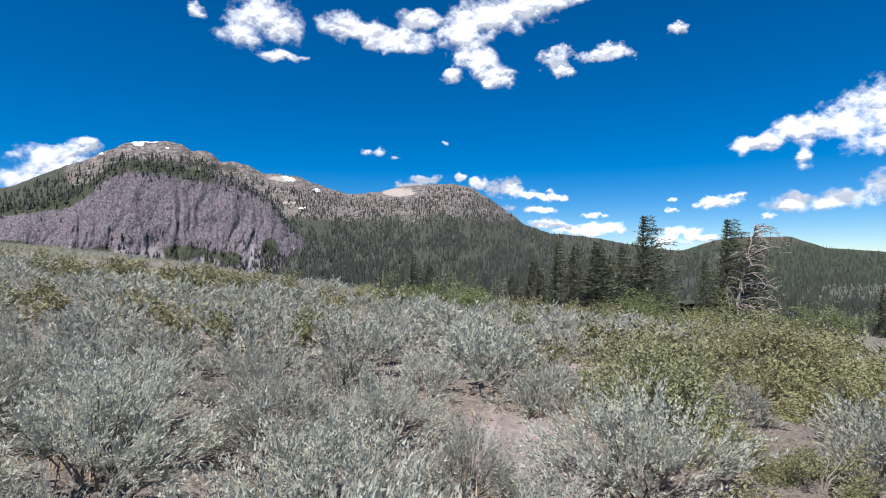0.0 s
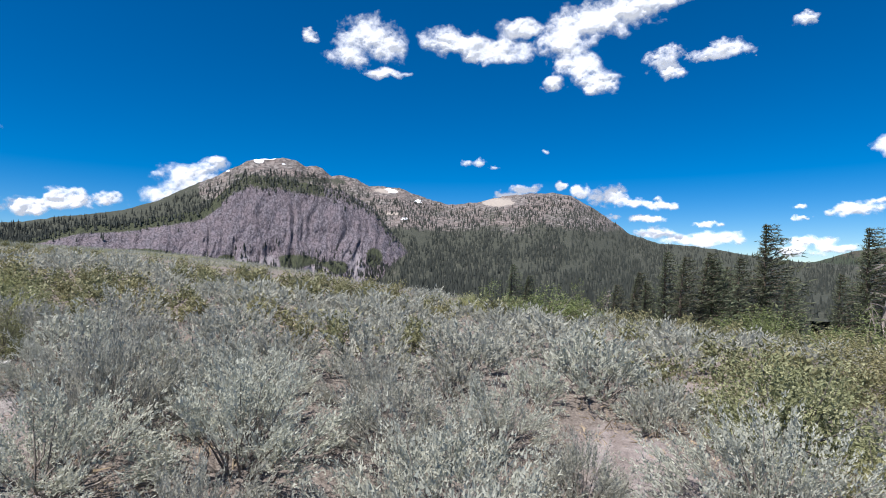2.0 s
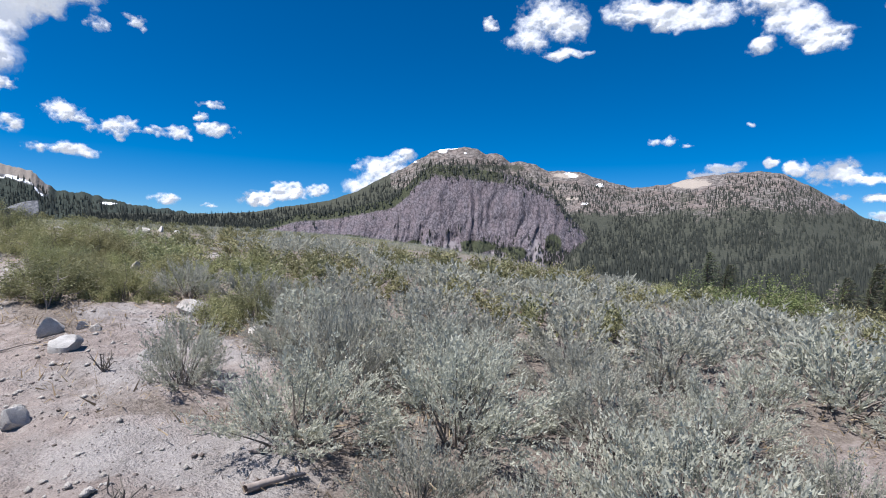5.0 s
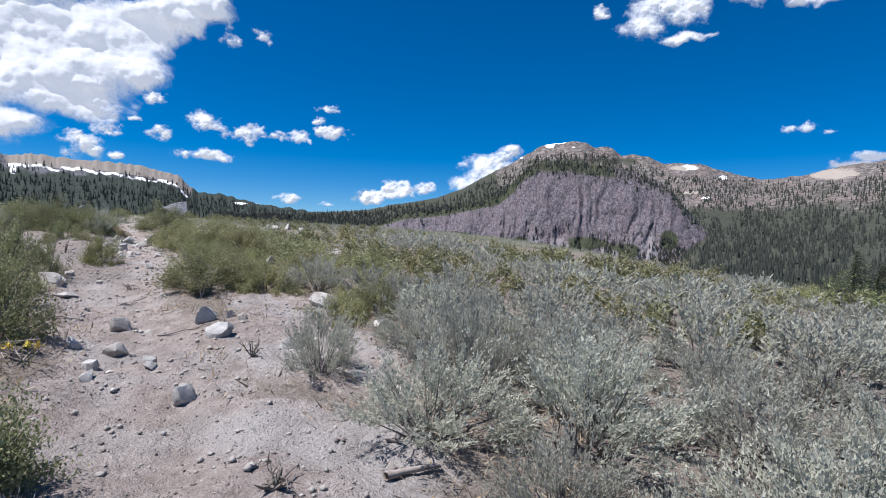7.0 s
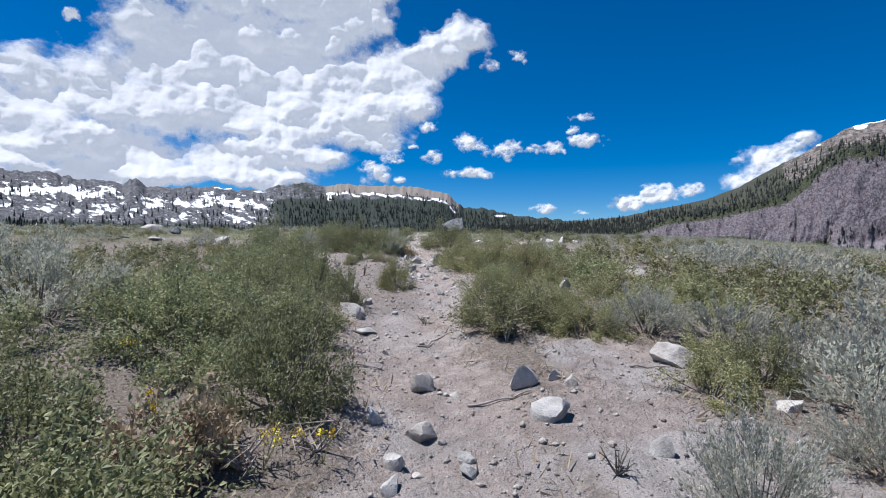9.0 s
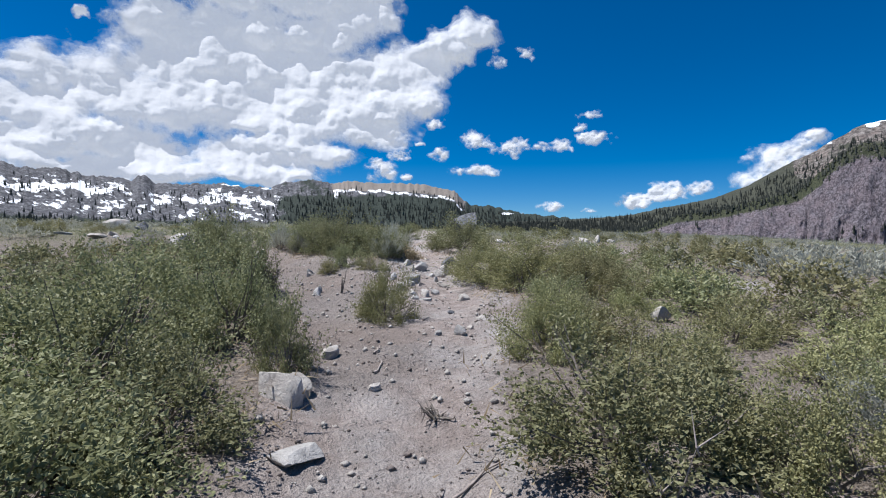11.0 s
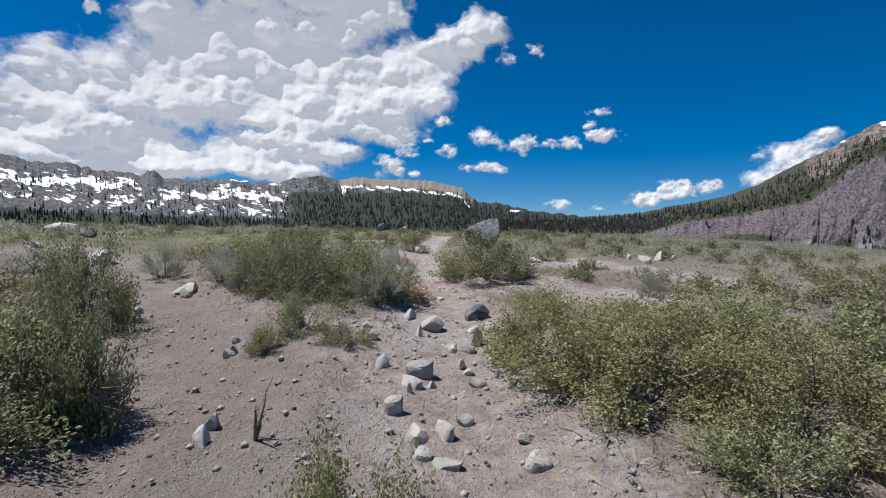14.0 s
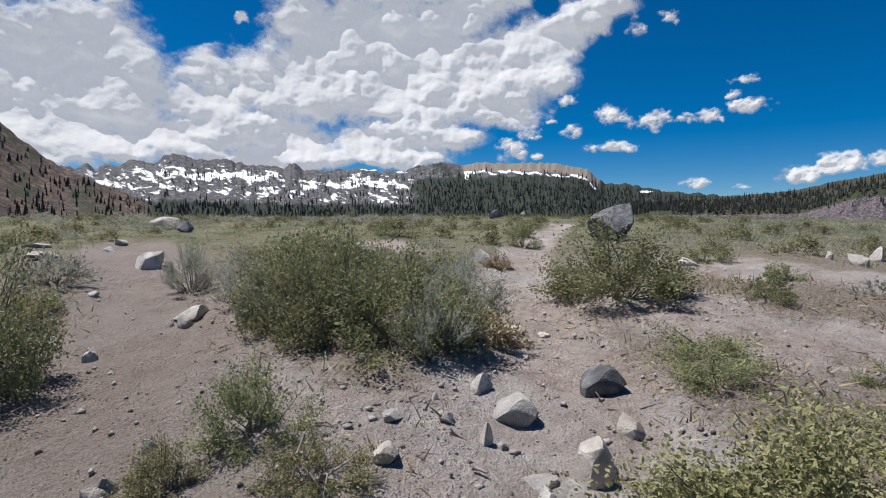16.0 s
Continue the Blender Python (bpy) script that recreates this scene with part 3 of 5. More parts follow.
# ---------------------------------------------------------------- far woods
def far_woods(name, slope, az0, az1, s0, s1, count, h0, h1, seed, keep, label):
    """Many small ragged conifers joined into one mesh, standing on a slope."""
    rng = np.random.default_rng(seed)
    az, s = rng.uniform(az1, az0, count), rng.uniform(s0, s1, count)
    x, y, z, el = slope.place(az, s)
    ok = rng.uniform(0, 1, count) < keep(az, el, s)
    x, y, z = x[ok], y[ok], z[ok]
    n = len(x)
    h = rng.uniform(h0, h1, n) * rng.uniform(0.6, 1.15, n)
    w = h * rng.uniform(0.13, 0.21, n)
    turn = rng.uniform(0, 6.28, n)
    tiers, verts, faces = ((0.02, 0.62, 1.0), (0.34, 1.0, 0.68)), [], []
    for k, (lo, hi, wide) in enumerate(tiers):
        a = turn[:, None] + np.arange(5) * 2 * np.pi / 5
        rr = w[:, None] * wide * rng.uniform(0.7, 1.3, (n, 5))
        ring = np.stack([x[:, None] + rr * np.cos(a), y[:, None] + rr * np.sin(a), z[:, None] + h[:, None] * (lo + rng.uniform(-0.05, 0.08, (n, 5)))], -1)
        tip = np.stack([x, y, z + h * hi], -1)[:, None]
        block = np.concatenate([ring, tip], 1).reshape(-1, 3)
        base = (np.arange(n) * 6)[:, None] + k * n * 6
        for j in range(5):
            faces.append(np.stack([base[:, 0] + j, base[:, 0] + (j + 1) % 5, base[:, 0] + 5], -1))
        verts.append(block)
    ob = new(name, mesh_of(name, np.concatenate(verts), np.concatenate(faces), FAR_NEEDLES))
    return tagged(ob, label, "woods", kind="stuff")


def n01(az, el, seed, f=0.8):
    return 0.5 + 0.5 * fbm(az * f, el * f * 1.4, 0, 4, seed)


far_woods("far_woods", MAIN, 19, -30, 0.0, 0.97, 20000, 8, 17, 1,
          lambda az, el, s: np.clip(0.72 + 0.25 * smooth(4.6, 5.6, el) + 2.6 * (n01(az, el, 5, 0.6) - 0.5) - 2 * spots(az, el, [(5.6, 6.9, 2.4, 0.7), (17, 7.7, 3, 0.6)]), 0.0, 1),
          "dense dark green conifer woods on the mountain side")
far_woods("far_woods", MAIN, 64, 19, 0.35, 0.93, 6500, 14, 22, 2,
          lambda az, el, s: np.clip(0.55 + 0.5 * (az > 34) * (1 - smooth(0.75, 0.92, s)) - 0.9 * smooth(8.9, 9.7, el) + 0.9 * np.exp(-((el - 9.2) / 0.4) ** 2), 0, 1),
          "conifer belt under the bare summit")
far_woods("far_woods", FACE, 60, 16, 0.72, 1.0, 2600, 9, 15, 3,
          lambda az, el, s: np.clip(0.9 * smooth(0.82, 0.97, s) - 0.1 + 0.8 * (n01(az, el, 8, 2) - 0.5), 0, 1), "conifers along the top of the cliff")
far_woods("far_woods", FACE, 58, 15, 0.0, 0.45, 4800, 8, 14, 4,
          lambda az, el, s: np.clip(0.9 - 2.1 * s + 1.4 * (n01(az, el, 9, 1.5) - 0.5) + 0.9 * (az < 19.5), 0, 1), "conifers at the foot of the cliff")
far_woods("far_woods", RIGHT, -14, -62, 0.0, 0.97, 9000, 14, 22, 5, lambda az, el, s: np.clip(0.95 - 0.5 * smooth(0.6, 1.6, el), 0, 1), "dark conifer woods in the valley")
far_woods("far_woods", SNOWY, 126, 54, 0.0, 0.9, 9000, 15, 24, 6,
          lambda az, el, s: np.clip(1.1 - (0.95 * smooth(1.6, 2.6, el)) * smooth(83, 88, az) - 0.8 * smooth(3.8, 5.0, el) * (az < 85) + 0.8 * (n01(az, el, 10) - 0.5), 0, 1), "dark conifer woods under the snowy range")
far_woods("far_woods", LEFT, 145, 107, 0.0, 0.95, 2600, 6, 10, 7, lambda az, el, s: np.clip(0.4 + 1.2 * (n01(az, el, 11) - 0.5), 0, 1), "scattered conifers on the dark hillside")


def valley_woods():
    """Conifers in the valley below the meadow's edge."""
    rng = np.random.default_rng(17)

    class Flat:
        def place(self, az, s):
            d = 110 + 240 * smooth(4, 20, az) + 900 * s ** 1.5
            x, y = at_az(az, d)
            z = ground(x, y) - 0.3
            return x, y, z, z
    far_woods("valley_woods", Flat(), 52, -60, 0, 1, 8500, 10, 17, 18, lambda az, el, s: np.clip(0.35 + 0.9 * s + 0.8 * (n01(az, s * 8, 14) - 0.5), 0, 1) * (el < -16), "conifer woods on the valley floor below the meadow")


valley_woods()


# ---------------------------------------------------------------- clouds
def cloud(blobs, seed, res=0.1, ragged=0.5, label="white cumulus cloud with a flat grey base", lean=0.8, full=0.0):
    """A heap of vapour: blobs of bearing, height, half width and half height in degrees, billowing towards the viewer and leaning back as it rises."""
    b = np.array(blobs, float)
    lo, hi = (b[:, :2] - b[:, 2:] * 1.6 - 0.3).min(0), (b[:, :2] + b[:, 2:] * 1.6 + 0.3).max(0)
    na, ne = int((hi[0] - lo[0]) / res) + 2, int((hi[1] - lo[1]) / res) + 2
    el, az = np.meshgrid(np.linspace(lo[1], hi[1], ne), np.linspace(hi[0], lo[0], na), indexing="ij")
    size = float(np.sqrt(b[:, 2] * b[:, 3]).mean())
    f = 1.0 / max(size, 0.5) ** 0.8
    wx, wy = fbm(az * f * 1.3, el * f * 1.6, 3.3, 4, seed + 8), fbm(az * f * 1.3, el * f * 1.6, 9.1, 4, seed + 9)
    wa, we = az + 0.35 * size * wx, el + 0.3 * size * wy
    body = np.full(az.shape, -3.0)
    for a, e, ra, re in b:
        k = (we - e) / re
        k = np.where(k < 0, k * 1.2, k)
        body = np.logaddexp(body * 5, (1 - np.hypot((wa - a) / ra, k) ** 1.5) * 5) / 5
    n = fbm(az * f * 1.2, el * f * 1.5, seed * 3.1, 7, seed, 0.62)
    dens = body + ragged * (n * 1.7 + 0.05) + full
    thick = 1 - np.exp(-0.9 * np.clip(dens + 0.35, 0, 4))
    puff = sum(w * np.abs(2 * vnoise(wa * f * k, we * f * k * 1.25, seed * 1.7 + k, seed + 50 + i) - 1) for i, (w, k) in enumerate(((1.0, 0.55), (0.5, 1.15), (0.17, 2.6), (0.07, 5.5))))
    low = fbm(az * f * 0.42, el * f * 0.8, seed * 5.3, 3, seed + 21)
    unit_m = size * 70
    depth = thick * unit_m * (0.5 + 0.6 * puff + 0.6 * low) + lean * 70 * (hi[1] - el)
    d = (4800 - depth) * np.cos(np.radians(el))
    x, y = at_az(az, d)
    z = d * np.tan(np.radians(el)) + 1.5
    faces = grid_faces(ne, na)
    faces = faces[(dens > -0.6).ravel()[faces].any(1)]
    used, inv = np.unique(faces, return_inverse=True)
    v = np.stack([x, y, z], -1).reshape(-1, 3)[used]
    ob = new("cloud", mesh_of("cloud", v, inv.reshape(-1, 4)[:, ::-1], VAPOUR, True, vapour=np.clip(dens, -1.0, 2.0).ravel()[used]))
    return tagged(ob, label, "cloud", kind="structure")


BANK = [
    (66.0, 21.5, 2.37, 1.42), (68.4, 20.0, 2.68, 1.56), (71.4, 18.7, 2.99, 1.85), (74.7, 17.6, 3.59, 2.39), (73.2, 15.2, 3.3, 1.92), (76.1, 22.8, 2.38, 1.49), (79.0, 22.2, 2.95, 1.49), (82.5, 20.5, 4.06, 2.26), (88.1, 20.0, 3.89, 2.46),
    (92.4, 19.6, 4.24, 2.41), (97.3, 19.9, 3.19, 2.32), (95.9, 16.7, 5.62, 2.44), (89.3, 16.4, 6.68, 2.56), (81.4, 16.9, 5.87, 2.9), (101.1, 14.1, 3.22, 2.39), (97.4, 13.0, 4.98, 2.5), (90.9, 13.1, 6.57, 2.37), (83.8, 13.5, 6.39, 2.71),
    (78.5, 13.1, 4.75, 2.22), (76.2, 11.5, 3.58, 1.42), (106.1, 14.2, 2.45, 1.81), (105.8, 11.1, 4.21, 2.1), (106.2, 8.2, 4.17, 1.9), (101.2, 9.1, 4.66, 2.25), (97.0, 8.1, 2.71, 1.57), (89.9, 8.5, 3.83, 1.93), (84.9, 9.3, 4.59, 1.97),
    (81.5, 9.1, 2.92, 1.26), (87.2, 7.2, 5.09, 1.02), (102.1, 6.5, 6.52, 1.11), (96.1, 6.9, 4.57, 0.85), (92.3, 24.3, 6.44, 2.68), (83.6, 24.4, 6.37, 2.35), (76.7, 25.3, 2.97, 1.9), (115.2, 15.9, 3.53, 2.96), (112.5, 13.7, 2.91, 2.7),
    (115.0, 10.7, 4.84, 3.59), (119.9, 12.0, 4.96, 5.71), (119.3, 7.0, 5.07, 2.18), (115.1, 7.0, 4.42, 1.67), (109.3, 8.2, 4.08, 1.97), (125.0, 9.9, 4.48, 4.6),
]
PUFFS = [
    [(25.8, 22.7, 1.2, 0.79)],
    [(19.8, 23, 3.51, 2.01), (21.7, 21.1, 2.58, 1.28), (17.6, 21.9, 2.37, 1.29), (17.6, 19.8, 2.36, 0.53)],
    [(11.4, 23.2, 2.74, 1.14), (6.2, 22.1, 4.56, 1.37), (3.4, 23.9, 2.43, 1.03), (9.2, 22.7, 3.35, 1.15)],
    [(-1.4, 22.8, 2.97, 2.31), (-4.1, 24.2, 4.08, 2), (-7.6, 24.7, 3.4, 1.48), (-10.4, 25.1, 3.84, 0.87), (-2.9, 20.3, 2.65, 1.85), (-4.4, 18.4, 2.22, 1.19), (-0.2, 18.8, 1.2, 0.76), (-14.8, 25.2, 3.12, 0.38)],
    [(-11, 20, 1.87, 1.24), (-11.8, 18.9, 1.09, 0.83)],
    [(-14.8, 19.8, 1.83, 0.61), (-16.9, 20.1, 2.03, 0.8)],
    [(-22.5, 21.4, 1.29, 0.75)],
    [(8.2, 11, 1.33, 0.47)],
    [(6.1, 10.5, 0.91, 0.35)],
    [(0.7, 12, 0.48, 0.29)],
    [(37.4, 8.1, 2.27, 1.42), (35.9, 9, 1.87, 1.29), (34.3, 10, 0.86, 0.73), (39.4, 6.4, 1.51, 0.9), (36.5, 6.9, 2.79, 1.55)],
    [(44.4, 5.8, 2.12, 0.85), (46, 5.3, 1.46, 0.55)],
    [(3, 8.2, 1.8, 0.53), (4.2, 7.6, 1.81, 0.6)],
    [(-0.9, 8.5, 0.59, 0.47), (-2.9, 7.8, 1.06, 0.71), (-5.6, 7.3, 2.01, 1.17), (-8.1, 6.6, 1.96, 0.58), (-10.7, 6.2, 1.37, 0.46)],
    [(-5.8, 5.3, 1.03, 0.41)],
    [(-9.1, 5, 1.78, 0.41)],
    [(-9.8, 3.6, 1.93, 0.58), (-13.6, 2.8, 3.13, 0.79), (-16.2, 3, 2.02, 0.67)],
    [(-14.7, 4.3, 1.46, 0.39)],
    [(-22.6, 2.5, 2.04, 0.53), (-21.9, 1.6, 1.84, 0.64), (-24.4, 1.9, 2.17, 0.41)],
    [(-22.1, 5.6, 0.74, 0.32)],
    [(-22.1, 4.7, 0.92, 0.42)],
    [(-26.2, 5.2, 2.1, 0.61), (-27.5, 5.9, 1.23, 0.35)],
    [(-28.8, 10.4, 1.51, 0.87), (-30.3, 10.5, 1.53, 0.94), (-31.9, 11.4, 1.29, 1.38), (-33.3, 11.2, 1.41, 1.8), (-33, 8.5, 0.72, 0.83), (-36, 11.4, 2.6, 1.9), (-40, 12, 3.5, 2.8), (-40, 9.4, 4, 1.2)],
    [(-31.8, 4.8, 1.82, 0.85), (-32.5, 5.5, 0.9, 0.56), (-35.5, 5, 2.6, 0.9), (-40, 5.8, 3.2, 1.6)],
    [(-30.3, 3.8, 0.77, 0.39)],
    [(65.7, 11.3, 1.72, 0.94)],
    [(61.6, 10.3, 1.93, 0.98), (59, 10.4, 1.1, 0.55), (56.7, 10.5, 1.01, 0.78)],
    [(53.6, 11.2, 1.74, 0.79)],
    [(53.8, 13.4, 1.27, 0.5), (54.8, 12.3, 0.8, 0.56)],
    [(65.6, 8.1, 2.35, 0.59)],
    [(69.4, 9.8, 1.14, 0.82)],
    [(75.6, 7.7, 1.68, 1.17)],
    [(73, 7.3, 0.71, 0.55)],
    [(69.9, 12.8, 1.13, 0.8)],
    [(73.9, 9.6, 1.53, 0.69), (71.7, 10.8, 0.72, 0.3), (76.2, 8.9, 0.9, 0.48)],
    [(63.4, 19, 1.15, 1.08)],
    [(60.5, 19.6, 1.19, 0.8)],
    [(57.8, 4.3, 1.56, 0.69)],
    [(60.7, 3.4, 0.97, 0.45)],
    [(53.7, 3.9, 0.81, 0.29)],
    [(49.7, 4.6, 2.07, 0.71), (46.7, 5.7, 2.15, 0.95), (48.2, 5.1, 2.38, 0.71)],
    [(103.2, 19.5, 0.86, 0.71)],
]
cloud(BANK, 3, 0.16, 0.42, "huge white cumulus bank with grey shaded base over the snowy range", 0.9, 0.52)
for k, blobs in enumerate(PUFFS):
    wide = max(r[2] for r in blobs)
    cloud(blobs, 11 + k, 0.08 if wide < 2.0 else 0.1, 0.85 if wide < 2.4 else 0.55, "small white cumulus puff" if len(blobs) == 1 else "white cumulus cloud with ragged edges", 0.8, -0.3 if wide < 1.6 else 0.0)


# ---------------------------------------------------------------- rocks
def rock_mesh(seed, cuts=7, lumpy=0.17):
    rng = np.random.default_rng(seed)
    bm = bmesh.new()
    bmesh.ops.create_icosphere(bm, subdivisions=3 if seed > 103 else 4, radius=1.0)
    v = np.array([p.co[:] for p in bm.verts])
    for _ in range(cuts):
        n = rng.normal(size=3)
        n /= np.linalg.norm(n)
        over = np.maximum(v @ n - rng.uniform(0.32, 0.72), 0)
        v -= (over * 0.9)[:, None] * n
    v *= (1 + lumpy * fbm(v[:, 0] * 1.3 + seed, v[:, 1] * 1.3, v[:, 2] * 1.3, 4, seed) + 0.05 * ridged(v[:, 0] * 3, v[:, 1] * 3 + seed, v[:, 2] * 3, 4, seed))[:, None]
    v /= np.abs(v).max(0)
    faces = np.array([[q.index for q in f.verts] for f in bm.faces])
    bm.free()
    return v, faces


ROCK_SHAPES = [rock_mesh(100 + k, 11 + k % 4) for k in range(8)]
ROCK_MESHES = {}


def rock(x, y, w, d, h, material, label, shape=0, turn=0.0, sink=0.25, name="rock", tilt=0.0):
    """A stone w wide, d deep and h high above the soil, bedded into it."""
    key = (shape, material.name)
    if key not in ROCK_MESHES:
        v, f = ROCK_SHAPES[shape]
        ROCK_MESHES[key] = mesh_of(name, v, f, material, True)
        ROCK_MESHES[key].set_sharp_from_angle(angle=radians(24))
    ob = new(name, ROCK_MESHES[key])
    half = h / (2 - 2 * sink) if sink < 0.9 else h
    ob.matrix_world = pose(x, y, float(ground(x, y)) + h - half, tilt, tilt * 0.5, turn) @ Matrix.Diagonal((w / 2, d / 2, half, 1))
    return tagged(ob, label, "rock")


for k, (x, y, w, h) in enumerate([(-14.00, 3.69, 0.21, 0.11), (-14.22, 4.20, 0.10, 0.12), (-13.92, 4.66, 0.29, 0.19), (-14.20, 4.98, 0.19, 0.10), (-14.41, 4.00, 0.11, 0.07), (-16.75, 1.88, 0.20, 0.11), (-16.85, 1.72, 0.10, 0.07), (-20.52, 0.12, 0.48, 0.34), (-16.17, 5.12, 0.14, 0.04), (-19.23, 8.36, 0.45, 0.10), (-19.35, 10.92, 0.19, 0.15), (-24.60, -2.16, 0.36, 0.14), (-16.18, 4.89, 0.20, 0.11), (-14.67, 3.98, 0.06, 0.04), (-12.44, 3.45, 0.14, 0.13), (-12.95, 4.25, 0.16, 0.09), (-13.17, 4.30, 0.13, 0.07), (-12.90, 3.88, 0.09, 0.05), (-12.75, 3.66, 0.07, 0.07), (-12.09, 3.52, 0.17, 0.10), (-11.96, 4.13, 0.15, 0.08), (-13.66, 4.49, 0.22, 0.12)]):
    rock(x, y, w, w * (0.75 + 0.35 * ((k * 37) % 10) / 10), h, PALE_ROCK, "pale granite stone bedded in the trail soil", 4 + (k + 0) % 4, (k * 67) % 360, 0.42)
for k, (x, y, w, h) in enumerate([(-12.08, 3.70, 0.16, 0.09), (-13.18, 2.27, 0.06, 0.04), (-11.59, 4.01, 0.18, 0.10), (-10.52, 3.75, 0.18, 0.04), (-9.78, 2.10, 0.17, 0.10), (-13.91, 2.45, 0.12, 0.09), (-10.26, 3.52, 0.08, 0.05), (-17.04, 1.88, 0.39, 0.11), (-11.41, 2.29, 0.06, 0.04), (-18.93, 10.98, 0.32, 0.23), (-5.59, 1.44, 0.28, 0.15), (-5.96, 2.39, 0.27, 0.15), (-6.39, 1.74, 0.23, 0.12), (-5.83, 2.73, 0.16, 0.09), (-6.12, 3.93, 0.48, 0.26), (-5.99, 5.70, 0.23, 0.16), (-5.74, 3.90, 0.14, 0.08), (-4.98, 3.95, 0.18, 0.10), (-8.99, 1.77, 0.27, 0.15), (-6.19, 1.92, 0.13, 0.03), (-8.94, 2.25, 0.10, 0.05), (-5.49, 1.53, 0.07, 0.04)]):
    rock(x, y, w, w * (0.75 + 0.35 * ((k * 37) % 10) / 10), h, PALE_ROCK, "pale granite stone bedded in the trail soil", 4 + (k + 22) % 4, (k * 67) % 360, 0.42)
for k, (x, y, w, h) in enumerate([(-5.18, 1.28, 0.10, 0.03), (-19.38, 11.81, 0.29, 0.21), (-12.38, 9.98, 0.31, 0.17), (-3.34, 2.67, 0.13, 0.09), (-4.53, 1.57, 0.12, 0.07), (-3.00, 2.20, 0.05, 0.03), (-8.85, 1.71, 0.31, 0.17), (-6.35, 6.10, 0.21, 0.14), (-6.43, 6.17, 0.16, 0.15)]):
    rock(x, y, w, w * (0.75 + 0.35 * ((k * 37) % 10) / 10), h, PALE_ROCK, "pale granite stone bedded in the trail soil", 4 + (k + 44) % 4, (k * 67) % 360, 0.42)
for k, (x, y, w, h) in enumerate([(-14.52, 4.46, 0.42, 0.23), (-14.87, 4.30, 0.20, 0.11), (-14.44, 3.72, 0.17, 0.04), (-15.91, 1.48, 0.17, 0.12), (-19.63, -0.59, 0.41, 0.23), (-20.06, 5.39, 0.39, 0.22), (-15.56, 4.77, 0.15, 0.03), (-13.87, 4.39, 0.19, 0.04), (-20.71, 13.34, 0.40, 0.15), (-23.37, -1.81, 0.33, 0.12), (-14.73, 7.25, 0.08, 0.06), (-14.16, 4.27, 0.08, 0.05), (-18.24, 0.39, 0.15, 0.08), (-13.35, 3.61, 0.17, 0.09), (-13.12, 3.82, 0.26, 0.14), (-12.26, 3.87, 0.13, 0.08), (-12.52, 2.42, 0.12, 0.13), (-13.96, 2.49, 0.10, 0.07), (-13.28, 4.27, 0.10, 0.07), (-13.72, 4.37, 0.11, 0.07), (-14.35, 2.50, 0.10, 0.10), (-10.01, 3.31, 0.14, 0.08)]):
    rock(x, y, w, w * (0.75 + 0.35 * ((k * 37) % 10) / 10), h, GREY_ROCK, "grey granite stone lying in the gravel", 4 + (k + 0) % 4, (k * 67) % 360, 0.42)
for k, (x, y, w, h) in enumerate([(-12.89, 3.75, 0.23, 0.09), (-11.74, 3.58, 0.19, 0.05), (-11.89, 3.48, 0.14, 0.07), (-12.35, 2.36, 0.13, 0.08), (-10.07, 3.11, 0.09, 0.05), (-9.21, 4.71, 0.17, 0.09), (-5.40, 2.30, 0.32, 0.17), (-4.80, 2.61, 0.16, 0.10), (-5.31, 1.16, 0.15, 0.08), (-5.21, 1.57, 0.13, 0.07), (-8.17, 1.68, 0.36, 0.08), (-5.99, 2.68, 0.13, 0.07), (-4.35, 1.51, 0.19, 0.12), (-5.08, 1.10, 0.15, 0.08), (-5.10, 1.53, 0.12, 0.07), (-5.85, 1.19, 0.15, 0.08)]):
    rock(x, y, w, w * (0.75 + 0.35 * ((k * 37) % 10) / 10), h, GREY_ROCK, "grey granite stone lying in the gravel", 4 + (k + 22) % 4, (k * 67) % 360, 0.42)
for k, (x, y, w, h) in enumerate([(-14.78, 5.10, 0.43, 0.24), (-15.49, 4.41, 0.13, 0.15), (-26.94, -5.18, 0.29, 0.21), (-15.56, 4.42, 0.12, 0.14), (-11.00, 3.60, 0.11, 0.06), (-7.47, 1.73, 0.08, 0.04), (-5.16, 5.24, 0.26, 0.14)]):
    rock(x, y, w, w * (0.75 + 0.35 * ((k * 37) % 10) / 10), h, DARK_ROCK, "dark bluish stone lying on the gravel", 4 + (k + 0) % 4, (k * 67) % 360, 0.42)
rock(-9.90, 5.45, 0.30, 0.26, 0.15, PALE_ROCK, "pale granite stone half hidden among the shrubs", 5, 40, 0.3)
rock(-23.73, 9.21, 1.40, 1.10, 1.08, DARK_ROCK, "large dark bluish boulder beside the trail", 0, 191, 0.22, "boulder")
rock(-29.18, -2.77, 1.12, 0.89, 0.44, PALE_ROCK, "large pale granite boulder half bedded in the trail", 1, 266, 0.22, "boulder")
rock(-27.91, -1.77, 0.60, 0.48, 0.33, DARK_ROCK, "large dark bluish boulder beside the trail", 2, 61, 0.22, "boulder")
rock(-38.44, 9.71, 0.83, 0.66, 0.46, DARK_ROCK, "large dark bluish boulder beside the trail", 3, 15, 0.22, "boulder")
rock(-23.30, -3.10, 0.54, 0.43, 0.12, GREY_ROCK, "rounded grey granite boulder with veins on the trail", 0, 106, 0.22, "boulder")
rock(-21.12, -1.75, 0.55, 0.44, 0.12, PALE_ROCK, "large pale granite boulder half bedded in the trail", 1, 329, 0.22, "boulder")
rock(-54.03, 15.51, 0.62, 0.50, 0.45, PALE_ROCK, "large pale granite boulder half bedded in the trail", 2, 118, 0.22, "boulder")


